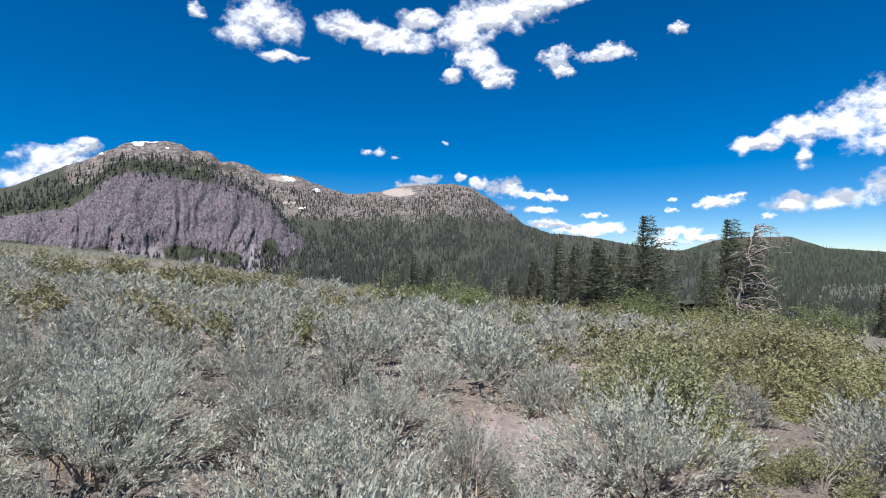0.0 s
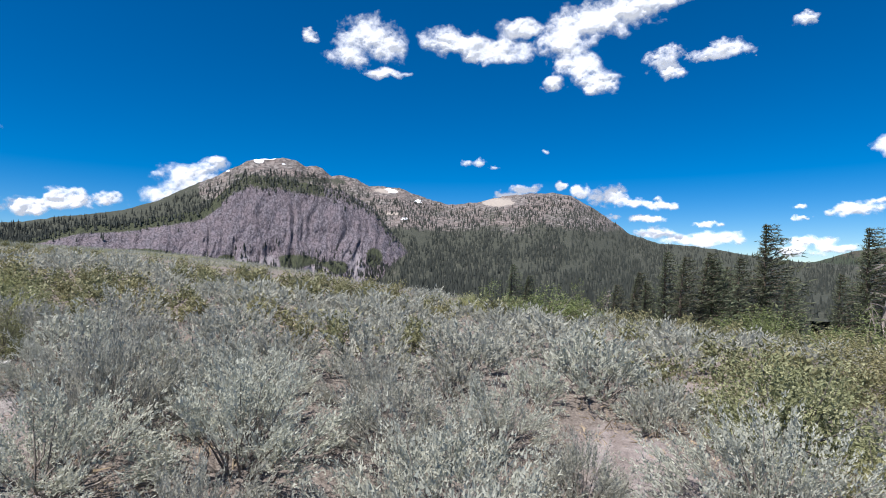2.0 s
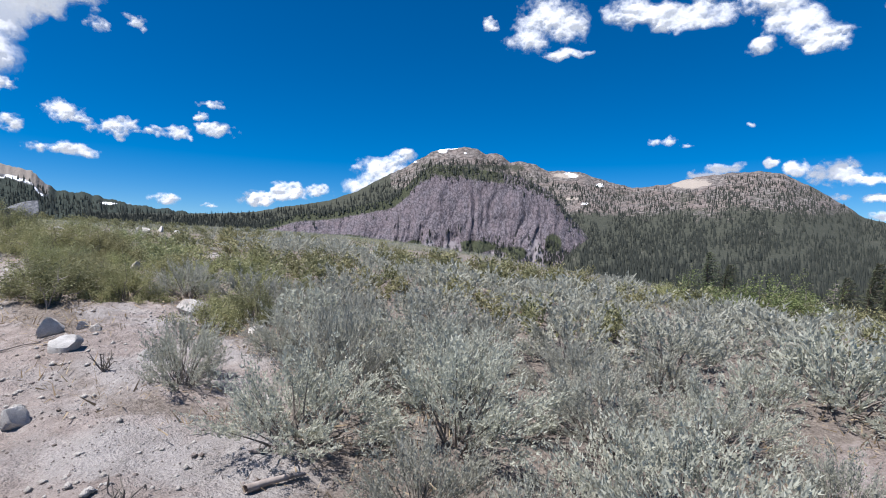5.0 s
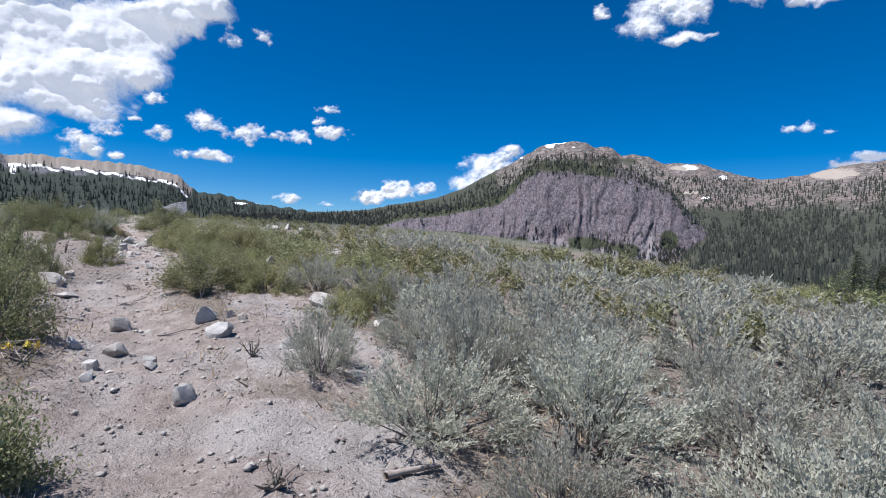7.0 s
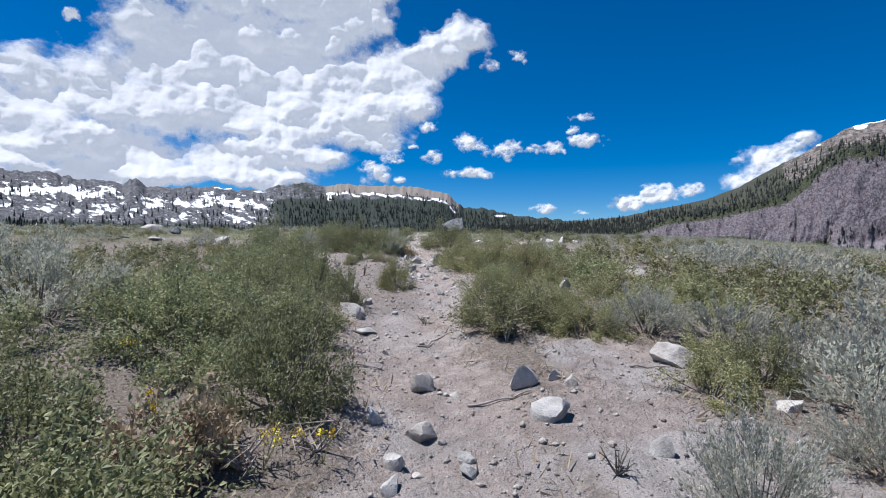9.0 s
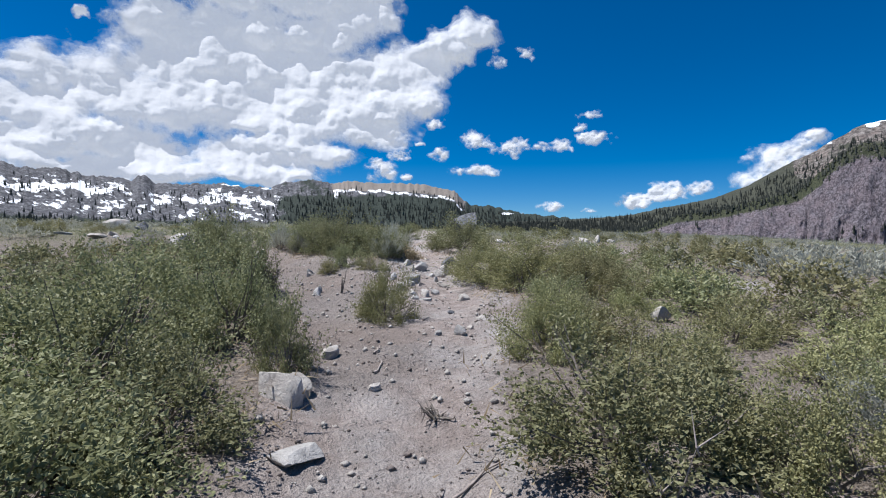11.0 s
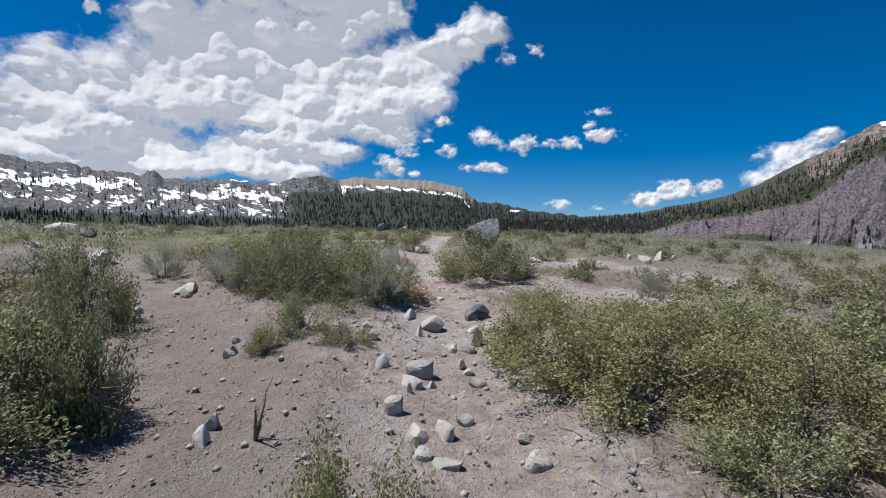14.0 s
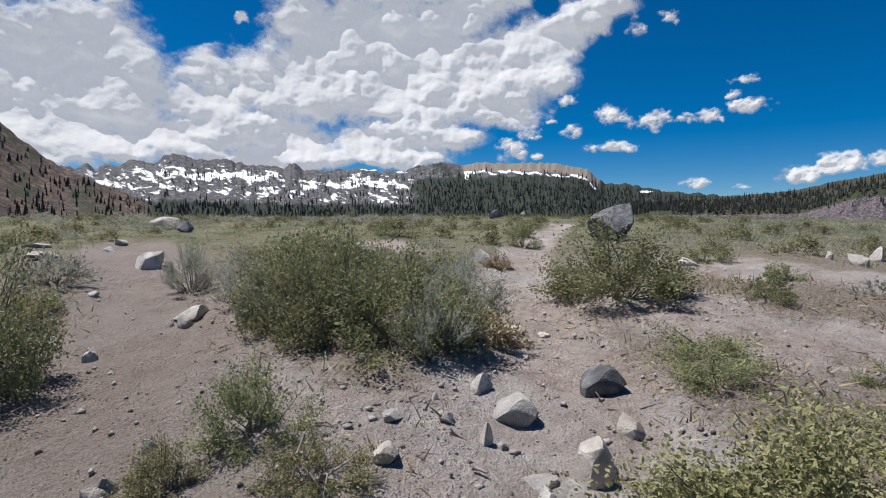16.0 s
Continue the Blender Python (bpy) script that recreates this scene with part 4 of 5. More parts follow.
def pebbles(name, label, material, seed, count, r0, r1, power):
    """Loose bits on the bare soil, too many to count."""
    rng = np.random.default_rng(seed)
    n = 170000
    x, y = rng.uniform(-20, 2.5, n), rng.uniform(-3, 9, n)
    b = bare(x, y)
    near = np.exp(-np.abs(line_cover(x, y, TRAIL) - 0.0) * 0.4)
    ok = (b > -0.15) & (rng.uniform(0, 1, n) < 0.75 * near)
    x, y = x[ok][:count], y[ok][:count]
    n = len(x)
    r = r0 + r1 * rng.uniform(0, 1, n) ** power + 0.0045 * rng.uniform(0, 1, n)
    z = ground(x, y) + r * 0.25
    octa = np.array([(1, 0, 0), (0, 1, 0), (-1, 0, 0), (0, -1, 0), (0, 0, 0.75), (0, 0, -0.75)], float)
    tri = np.array([(0, 1, 4), (1, 2, 4), (2, 3, 4), (3, 0, 4), (1, 0, 5), (2, 1, 5), (3, 2, 5), (0, 3, 5)])
    a = rng.uniform(0, 6.28, n)
    v = octa[None] * rng.uniform(0.6, 1.35, (n, 6, 3)) * r[:, None, None]
    c, s = np.cos(a)[:, None], np.sin(a)[:, None]
    v = np.stack([v[..., 0] * c - v[..., 1] * s, v[..., 0] * s + v[..., 1] * c, v[..., 2]], -1) + np.stack([x, y, z], -1)[:, None]
    f = (tri[None] + (np.arange(n) * 6)[:, None, None]).reshape(-1, 3)
    tagged(new(name, mesh_of(name, v.reshape(-1, 3), f, material, True)), label, "gravel", kind="stuff")


pebbles("gravel", "loose pale gravel and small stones on the trail", PALE_ROCK, 55, 15000, 0.0025, 0.026, 17)
pebbles("soil_clods", "crumbs and clods of dry brown soil", CLOD, 56, 9000, 0.003, 0.018, 17)


# ---------------------------------------------------------------- shrubs
def tubes(paths, radii, sides=4):
    """Thin tapered tubes along paths (n, k, 3); radii (n, k)."""
    p, r = np.asarray(paths, float), np.asarray(radii, float)
    n, k, _ = p.shape
    along = np.gradient(p, axis=1)
    along /= np.linalg.norm(along, axis=2, keepdims=True) + 1e-9
    ref = np.where(np.abs(along[..., 2:3]) > 0.9, [[[1.0, 0, 0]]], [[[0, 0, 1.0]]])
    u = np.cross(along, ref)
    u /= np.linalg.norm(u, axis=2, keepdims=True) + 1e-9
    w = np.cross(along, u)
    a = np.arange(sides) * 2 * np.pi / sides
    ring = p[:, :, None] + r[:, :, None, None] * (u[:, :, None] * np.cos(a)[None, None, :, None] + w[:, :, None] * np.sin(a)[None, None, :, None])
    base = grid_faces(k, sides, True)
    f = (base[None] + (np.arange(n) * k * sides)[:, None, None]).reshape(-1, 4)
    return ring.reshape(-1, 3), f


def leaf_quads(rng, at, way, length, width, full=False):
    """One pointed leaf at each place; full: a whole leaf shape, for shrubs seen close by."""
    n = len(at)
    side = np.cross(way, rng.normal(size=(n, 3)))
    side /= np.linalg.norm(side, axis=1, keepdims=True) + 1e-9
    L, W = length[:, None], width[:, None]
    if full:
        fold = np.cross(way, side) * W * 0.5
        v = np.stack([at, at + way * L * 0.5 + side * W + fold, at + way * L, at + way * L * 0.45 - side * W + fold], 1)
        return v.reshape(-1, 3), np.arange(n * 4).reshape(-1, 4)
    v = np.stack([at + side * W, at + way * L, at - side * W], 1)
    return v.reshape(-1, 3), np.arange(n * 3).reshape(-1, 3)


def unit(v):
    return v / (np.linalg.norm(v, axis=-1, keepdims=True) + 1e-9)


def sage_meshes(seed, heads, stalks, leaves, radius=0.5, height=0.55, leaf=0.03):
    """Sagebrush: a mound of tufts on bare woody stems, each tuft a fan of upright stalks set with narrow grey leaves."""
    rng = np.random.default_rng(seed)
    a = np.arange(heads) * 2.4 + rng.normal(0, 0.35, heads)
    q = np.sqrt((np.arange(heads) + 0.5) / heads) * rng.uniform(0.85, 1.1, heads)
    lump = 1 + 0.22 * np.sin(a * 2 + seed) + 0.14 * np.sin(a * 5 + seed * 2)
    rad = q * radius * lump
    crown = np.stack([rad * np.cos(a), rad * np.sin(a), height * (0.88 - 0.72 * q ** 2) * rng.uniform(0.75, 1.1, heads)], -1)
    crown[3::4] *= [[0.92, 0.92, 0.42]]
    fork = crown * [[0.55, 0.55, 0.42]]
    out = unit(np.stack([np.cos(a) * q, np.sin(a) * q, 1.5 + 0 * q], -1))
    n = heads * stalks
    of = np.repeat(np.arange(heads), stalks)
    start = fork[of] * 0.7 + crown[of] * 0.3 + rng.normal(0, 0.05 * radius, (n, 3))
    tip = crown[of] + out[of] * (height * rng.uniform(-0.04, 0.3, n))[:, None] + rng.normal(0, 1, (n, 3)) * [[0.12 * radius, 0.12 * radius, 0.06 * height]]
    k = rng.uniform(0.1, 1.0, (n, leaves)) ** 0.7
    at = start[:, None] * (1 - k[..., None]) + tip[:, None] * k[..., None]
    way = unit(unit(tip - start)[:, None] * 0.75 + rng.normal(0, 0.36, (n, leaves, 3)) + [0, 0, 0.3])
    at = at.reshape(-1, 3) + rng.normal(0, 0.007, (n * leaves, 3))
    m = len(at)
    v, f = leaf_quads(rng, at, way.reshape(-1, 3), leaf * rng.uniform(0.6, 1.4, m), leaf * 0.2 * rng.uniform(0.7, 1.3, m))
    foot = np.stack([0.12 * crown[:, 0], 0.12 * crown[:, 1], -0.06 + 0 * a], -1)
    tw = np.stack([foot, fork * [[0.8, 0.8, 0.5]] + rng.normal(0, 0.02, (heads, 3)), fork, crown], 1)
    tv, tf = tubes(tw, np.array([[0.01, 0.0065, 0.004, 0.0015]]).repeat(heads, 0) * (0.6 + radius), 3)
    return mesh_of("foliage", v, f, SAGE), mesh_of("branchwork", tv, tf, TWIG)


def shrub_meshes(seed, twigs, leaves, material, radius=0.6, height=0.7, leaf=0.022, inner=0.55, full=False):
    """A leafy shrub: a rough dome of twigs, each with a spray of small leaves, with dark gaps between."""
    rng = np.random.default_rng(seed)
    way = unit(rng.normal(size=(twigs, 3)))
    way[:, 2] = np.abs(way[:, 2]) * 0.95 - 0.1
    way = unit(way)
    heads = way[:46 if full else 28]
    of = rng.integers(0, len(heads), twigs)
    way = unit(heads[of] + rng.normal(0, 0.1 if full else 0.12, (twigs, 3)))
    way[:, 2] = np.maximum(way[:, 2], -0.1)
    swell = rng.uniform(0.72, 1.12, len(heads))[of]
    lump = 1 + 0.5 * fbm(way[:, 0] * 2.8 + seed, way[:, 1] * 2.8, way[:, 2] * 2.8, 3, seed)
    end = way * lump[:, None] * (swell * rng.uniform(0.78, 1.06, twigs))[:, None] * [radius, radius, height]
    end[:, 2] = np.maximum(end[:, 2], 0.03) + rng.normal(0, 0.02, twigs)
    start = end * inner + rng.normal(0, 0.05, (twigs, 3)) * radius
    start[:, 2] = np.maximum(start[:, 2] * 0.85, 0.0)
    k = rng.uniform(0.0, 1.05, (twigs, leaves)) ** 0.75
    at = start[:, None] * (1 - k[..., None]) + end[:, None] * k[..., None] + rng.normal(0, 0.022, (twigs, leaves, 3)) * (0.5 + radius)
    dirs = unit(unit(end - start)[:, None] * 0.6 + rng.normal(0, 0.7, (twigs, leaves, 3)) + [0, 0, 0.2])
    n = twigs * leaves
    v, f = leaf_quads(rng, at.reshape(-1, 3), dirs.reshape(-1, 3), leaf * rng.uniform(0.6, 1.5, n), leaf * (0.36 if full else 0.27) * rng.uniform(0.7, 1.3, n), full)
    m = min(twigs, 24)
    mid = start[:m] * 0.55 + rng.normal(0, 0.03, (m, 3))
    mid[:, 2] = np.maximum(mid[:, 2], 0.0)
    tw = np.stack([np.stack([0.1 * start[:m, 0], 0.1 * start[:m, 1], -0.08 + 0 * start[:m, 0]], -1), mid, start[:m], end[:m] * 1.03], 1)
    tv, tf = tubes(tw, np.array([[0.016, 0.009, 0.005, 0.0018]]).repeat(m, 0) * (0.5 + radius), 3)
    return mesh_of("foliage", v, f, material), mesh_of("branchwork", tv, tf, TWIG)


KINDS = {
    "sage": ("sagebrush", "silvery grey sagebrush with upright stalks on dry soil", "shrub"),
    "green": ("shrub", "dense green bitterbrush shrub with small leaves", "shrub"),
    "olive": ("shrub", "olive green shrub with yellowing leaf tips", "shrub"),
    "willow": ("shrub", "bright green leafy shrub", "shrub"),
    "straw": ("dry_shrub", "dried tan brush at the trail edge", "shrub"),
}
MATS = {"green": BITTER, "olive": OLIVE, "willow": WILLOW, "straw": STRAW}
SHRUBS = {}
for k in range(3):
    SHRUBS["sage", "near", k] = sage_meshes(200 + k, 42, 10, 30, 0.5, 0.55, 0.022)
    SHRUBS["sage", "mid", k] = sage_meshes(210 + k, 32, 7, 15, 0.5, 0.55, 0.042)
    SHRUBS["green", "near", k] = shrub_meshes(220 + k, 420, 17, BITTER, 0.5, 0.62, 0.025)
    SHRUBS["green", "mid", k] = shrub_meshes(230 + k, 230, 14, BITTER, 0.5, 0.62, 0.036)
    SHRUBS["olive", "near", k] = shrub_meshes(240 + k, 420, 17, OLIVE, 0.5, 0.6, 0.025)
    SHRUBS["olive", "mid", k] = shrub_meshes(250 + k, 230, 14, OLIVE, 0.5, 0.6, 0.036)
for k in range(2):
    SHRUBS["green", "big", k] = shrub_meshes(260 + k, 900, 13, BITTER, 0.5, 0.6, 0.021, 0.6, True)
    SHRUBS["olive", "big", k] = shrub_meshes(270 + k, 1300, 14, OLIVE, 0.5, 0.6, 0.0165, 0.66, True)
    SHRUBS["willow", "mid", k] = shrub_meshes(280 + k, 420, 16, WILLOW, 0.5, 0.6, 0.022)
    SHRUBS["straw", "near", k] = shrub_meshes(290 + k, 260, 13, STRAW, 0.5, 0.5, 0.045)
TAKEN = []
FAR_SHRUBS = {kind: [] for kind in ("sage", "green", "olive")}


def far_shrub(kind, x, y, wide, high, turn):
    """Notes a shrub too far off to be told from its neighbours."""
    FAR_SHRUBS[kind].append((x, y, wide, high, turn))
    TAKEN.append((x, y, wide * 0.5))


def build_far_shrubs():
    """All the far shrubs of a kind, joined."""
    for kind, rows_ in FAR_SHRUBS.items():
        if not rows_:
            continue
        base = sage_meshes(215, 22, 5, 7, 0.5, 0.55, 0.075)[0] if kind == "sage" else shrub_meshes(216, 90, 7, MATS[kind], 0.5, 0.6, 0.062)[0]
        co = np.empty(len(base.vertices) * 3, np.float32)
        base.vertices.foreach_get("co", co)
        co, q = co.reshape(-1, 3).astype(float), np.array(rows_)
        c, s = np.cos(q[:, 4])[:, None], np.sin(q[:, 4])[:, None]
        x = (co[None, :, 0] * c - co[None, :, 1] * s) * q[:, 2:3] + q[:, 0:1]
        y = (co[None, :, 0] * s + co[None, :, 1] * c) * q[:, 2:3] + q[:, 1:2]
        z = co[None, :, 2] * (q[:, 3:4] / 0.58) + ground(q[:, 0], q[:, 1])[:, None] - 0.02
        v = np.stack([x, y, z], -1).reshape(-1, 3)
        name = "far_sagebrush" if kind == "sage" else "far_shrubs"
        tagged(new(name, mesh_of(name, v, np.arange(len(v)).reshape(-1, 3), SAGE if kind == "sage" else MATS[kind])), KINDS[kind][1] + " far off", "shrub", kind="stuff")




def shrub(kind, lod, x, y, wide, high, k=0, turn=0.0, deep=None, label=""):
    """A shrub as one thing: its foliage and its branches, standing on the soil."""
    name, text, cat = KINDS[kind]
    foliage, branches = SHRUBS[kind, lod, k]
    root = new(name)
    root.empty_display_size = 0.1
    part("foliage", foliage, root, kind="stuff")
    part("branchwork", branches, root, kind="stuff")
    base_h = 0.55 if kind == "sage" else 0.66
    root.matrix_world = pose(x, y, float(ground(x, y)) - 0.02, 0, 0, turn) @ Matrix.Diagonal((wide, deep or wide, high / base_h, 1))
    TAKEN.append((x, y, wide * 0.5))
    return tagged(root, label or text, cat, group="shrubs of the slope")


shrub("green", "big", -15.96, 3.20, 1.13, 0.92, 0, 0)
shrub("green", "big", -15.61, 3.88, 1.25, 0.79, 1, 67)
shrub("straw", "near", -15.75, 4.45, 0.78, 0.46, 0, 134)
shrub("sage", "near", -16.49, 2.58, 0.40, 0.40, 1, 201)
shrub("green", "big", -17.00, 6.23, 1.67, 0.83, 0, 268)
shrub("sage", "near", -15.35, 4.05, 0.60, 0.45, 2, 20)
shrub("green", "big", -9.30, 0.55, 1.45, 0.80, 0, 15)
shrub("green", "big", -8.45, 0.20, 1.45, 0.78, 1, 80)
shrub("green", "big", -10.70, 0.60, 1.45, 0.85, 0, 140)
shrub("green", "big", -4.75, -0.35, 1.40, 0.78, 1, 200)
shrub("green", "big", -3.75, -0.65, 1.25, 0.70, 0, 260)
shrub("green", "mid", -22.81, 6.79, 0.92, 0.60, 1, 335)
shrub("green", "mid", -19.71, 8.98, 0.96, 0.46, 0, 42)
shrub("willow", "mid", -16.43, 7.54, 0.50, 0.29, 1, 109)
shrub("green", "mid", -17.68, 8.70, 0.55, 0.32, 0, 176)
shrub("green", "near", -14.17, 3.05, 0.62, 0.46, 1, 243)
shrub("olive", "near", -13.86, 2.75, 0.42, 0.30, 0, 310)
shrub("olive", "near", -13.77, 3.41, 0.52, 0.30, 1, 17)
shrub("green", "big", -15.18, 1.13, 0.98, 1.00, 0, 84)
shrub("sage", "near", -15.08, 7.85, 0.44, 0.33, 1, 151)
shrub("sage", "near", -18.29, 1.45, 0.63, 0.56, 0, 218)
shrub("green", "mid", -25.73, 4.20, 1.91, 0.55, 1, 285)
shrub("green", "mid", -21.23, 2.66, 2.01, 0.64, 0, 352)
shrub("straw", "near", -19.81, 5.51, 0.51, 0.38, 1, 59)
shrub("green", "big", -16.70, 2.90, 1.20, 0.75, 0, 126)
shrub("green", "big", -17.00, 3.90, 1.30, 0.72, 1, 193)
shrub("green", "big", -18.00, 3.30, 1.40, 0.70, 0, 260)
shrub("sage", "near", -17.10, 2.30, 0.70, 0.50, 1, 327)
shrub("sage", "near", -16.10, 4.35, 0.75, 0.60, 0, 34)
shrub("green", "mid", -19.20, 2.40, 1.30, 0.55, 1, 101)
shrub("olive", "big", -13.00, 5.00, 1.45, 0.72, 0, 168)
shrub("olive", "big", -12.15, 5.15, 1.60, 0.76, 1, 235)
shrub("olive", "big", -11.25, 5.65, 1.40, 0.72, 0, 302)
shrub("olive", "big", -12.40, 5.95, 1.70, 0.74, 0, 55)
shrub("green", "big", -12.88, 1.61, 0.68, 1.00, 1, 9)
shrub("olive", "big", -9.35, 4.15, 1.10, 0.50, 0, 76)
shrub("olive", "big", -8.00, 3.75, 1.00, 0.55, 1, 143)
shrub("olive", "big", -10.96, 2.86, 0.72, 0.74, 0, 210)
shrub("green", "big", -12.58, 0.97, 1.61, 0.93, 1, 277)
shrub("green", "big", -10.06, 1.40, 1.01, 0.75, 0, 344)
shrub("green", "mid", -12.30, 7.46, 0.99, 0.49, 1, 51)
shrub("olive", "big", -9.16, 3.68, 0.78, 0.68, 0, 118)
shrub("green", "near", -9.27, 1.73, 0.49, 0.67, 1, 185)
shrub("green", "big", -7.75, 0.75, 1.25, 0.60, 0, 252)
shrub("green", "big", -8.50, 1.05, 1.10, 0.62, 1, 319)
shrub("green", "big", -6.09, 0.65, 0.93, 0.89, 0, 26)
shrub("green", "big", -7.76, -0.16, 1.49, 0.90, 1, 93)
shrub("green", "big", -7.53, 3.09, 1.26, 0.60, 0, 160)
shrub("olive", "big", -7.09, 3.71, 0.95, 0.60, 1, 227)
shrub("green", "big", -5.45, 4.28, 0.74, 0.54, 0, 294)
shrub("olive", "big", -8.32, 6.63, 1.09, 0.59, 1, 1)
shrub("sage", "near", -9.38, -1.61, 1.69, 0.94, 0, 68)
shrub("green", "big", -5.86, -0.74, 0.98, 0.77, 1, 135)
shrub("straw", "near", -5.46, 0.06, 0.79, 0.61, 0, 202)
shrub("sage", "near", -4.09, 2.47, 0.75, 0.53, 1, 269)
shrub("sage", "near", -3.04, 3.13, 0.94, 0.78, 0, 336)
shrub("green", "big", -3.67, 0.17, 0.75, 0.75, 1, 43)
shrub("willow", "mid", -0.27, 13.30, 2.41, 1.00, 0, 110)
shrub("willow", "mid", 0.86, 17.07, 2.00, 1.00, 1, 177)
shrub("olive", "big", -2.22, 13.56, 1.48, 0.60, 0, 244)
shrub("willow", "mid", -1.71, 15.23, 2.21, 0.89, 1, 311)
shrub("willow", "mid", 4.94, 14.47, 2.60, 0.95, 0, 18)
shrub("willow", "mid", 6.12, 12.29, 2.60, 1.00, 1, 85)
shrub("willow", "mid", 10.71, 15.69, 2.60, 1.00, 0, 152)
shrub("green", "big", 1.86, 5.04, 1.54, 0.97, 1, 219)
shrub("olive", "big", 4.58, 8.00, 2.58, 1.00, 0, 286)
shrub("olive", "big", 4.06, 5.48, 1.65, 0.86, 1, 353)


def scatter():
    """The rest of the scrub, shrub by shrub, where the soil is not bare."""
    rng = np.random.default_rng(77)
    n = 5200
    xs, ys = rng.uniform(-17, 7.5, n), rng.uniform(-6, 15, n)
    bs, zone = bare(xs, ys), fbm(xs * 0.28, ys * 0.28, 0, 3, 41)
    made = 0
    for x, y, b, zn, r1, r2, r3 in zip(xs, ys, bs, zone, rng.uniform(0, 1, n), rng.uniform(0, 1, n), rng.uniform(0, 1, n)):
        mid_y = 0.4 - 0.32 * x
        upper = y > mid_y
        if b > -0.18 or (x < -11.5 and r3 > 0.3):
            continue
        if upper:
            kind = "sage" if not (x < -8 and y < 7.5) and zn < (0.22 if x > -5 else (0.0 if x > -8 else -0.18)) and r1 < 0.86 else ("olive" if r1 < 0.5 else "green")
        else:
            kind = "green" if r1 < 0.66 else ("sage" if r1 < 0.78 and x > -2.5 else "olive")
        wide = (0.7 + 0.75 * r2) * (1.0 if upper else 1.1)
        high = (0.4 + 0.32 * r2 * (0.6 + 0.4 * r3)) * (1.0 if upper else 1.2)
        if x < -13:
            wide, high = wide * 0.7, high * 0.6
        k = np.clip((x - 0) / -11.5, 0, 1)
        gap = math.hypot(x - k * -11.5, y - k * 3.6)
        if gap < 0.85 + wide * 0.5 or math.hypot(x, y) < 1.1 + wide * 0.4:
            continue
        if any((x - q[0]) ** 2 + (y - q[1]) ** 2 < ((0.62 if upper else 0.68) * (wide * 0.5 + q[2])) ** 2 for q in TAKEN):
            continue
        near = gap < 2.6 or math.hypot(x + 0.3, y) < 4.8 or math.hypot(x + 13, y - 3.5) < 3.6
        if near or gap < 4.6 or math.hypot(x + 0.3, y) < 6.6:
            shrub(kind, "near" if near else "mid", x, y, wide, high, int(r1 * 97) % 3, r2 * 360)
        else:
            far_shrub(kind, x, y, wide, high, r2 * 6.28)
        made += 1
        if made >= 900:
            break


scatter()


def meadow_shrubs():
    """Low shrubs dotted over the flat meadow ahead."""
    rng = np.random.default_rng(79)
    n, made = 1500, 0
    xs, ys = rng.uniform(-40, -16.5, n), rng.uniform(-13, 20, n)
    bs, zone = bare(xs, ys), fbm(xs * 0.22, ys * 0.22, 0, 3, 43)
    for x, y, b, zn, r1, r2 in zip(xs, ys, bs, zone, rng.uniform(0, 1, n), rng.uniform(0, 1, n)):
        wide = 0.45 + 0.65 * r2
        if b > -0.3 or zn < -0.18 or (y > 6 and r1 > 0.45):
            continue
        if any((x - q[0]) ** 2 + (y - q[1]) ** 2 < (0.8 * (wide * 0.5 + q[2])) ** 2 for q in TAKEN):
            continue
        kind = "green" if r1 < 0.4 else ("olive" if r1 < 0.6 else "sage")
        if x > -20.5 and -1 < y < 10:
            shrub(kind, "mid", x, y, wide, 0.2 + 0.22 * r2, int(r2 * 97) % 3, r1 * 360)
        else:
            far_shrub(kind, x, y, wide, 0.2 + 0.22 * r2, r1 * 6.28)
        made += 1
        if made >= 300:
            break


meadow_shrubs()
build_far_shrubs()


def tufts(name, count, box, material, label, seed, blades, h0, h1, keep, wide=0.18, rise=1.0):
    """Low tufts of blades and leaves, joined, past counting."""
    rng = np.random.default_rng(seed)
    x, y = rng.uniform(box[0], box[1], count * 4), rng.uniform(box[2], box[3], count * 4)
    ok = keep(x, y, rng)
    x, y = x[ok][:count], y[ok][:count]
    n = len(x)
    size = rng.uniform(0.6, 1.4, n)
    at = np.stack([x, y, ground(x, y)], -1)[:, None] + np.concatenate([rng.normal(0, wide, (n, blades, 2)) * size[:, None, None], np.zeros((n, blades, 1))], 2)
    way = unit(rng.normal(0, 0.45, (n, blades, 3)) + [0, 0, rise])
    ln = rng.uniform(h0, h1, (n, blades)) * size[:, None]
    at[..., 2] += rng.uniform(-0.02, 0.35, (n, blades)) * ln
    m = n * blades
    v, f = leaf_quads(rng, at.reshape(-1, 3), way.reshape(-1, 3), ln.ravel(), ln.ravel() * rng.uniform(0.03, 0.08, m))
    tagged(new(name, mesh_of(name, v, f, material)), label, "grass", kind="stuff")


def on_meadow(x, y, rng):
    return (ground(x, y) > -4) & (fbm(x * 0.5, y * 0.5, 0, 3, 51) > -0.12) & (bare(x, y) < -0.1)


tufts("meadow_tufts", 5200, (-46, -12.5, -16, 32), GRASS, "low pale green meadow tufts between bare soil", 301, 24, 0.045, 0.11, on_meadow, 0.15, 0.45)
tufts("meadow_tufts", 4200, (-130, -40, -70, 90), GRASS, "far pale green meadow scrub", 302, 16, 0.14, 0.3, on_meadow, 0.5, 0.35)
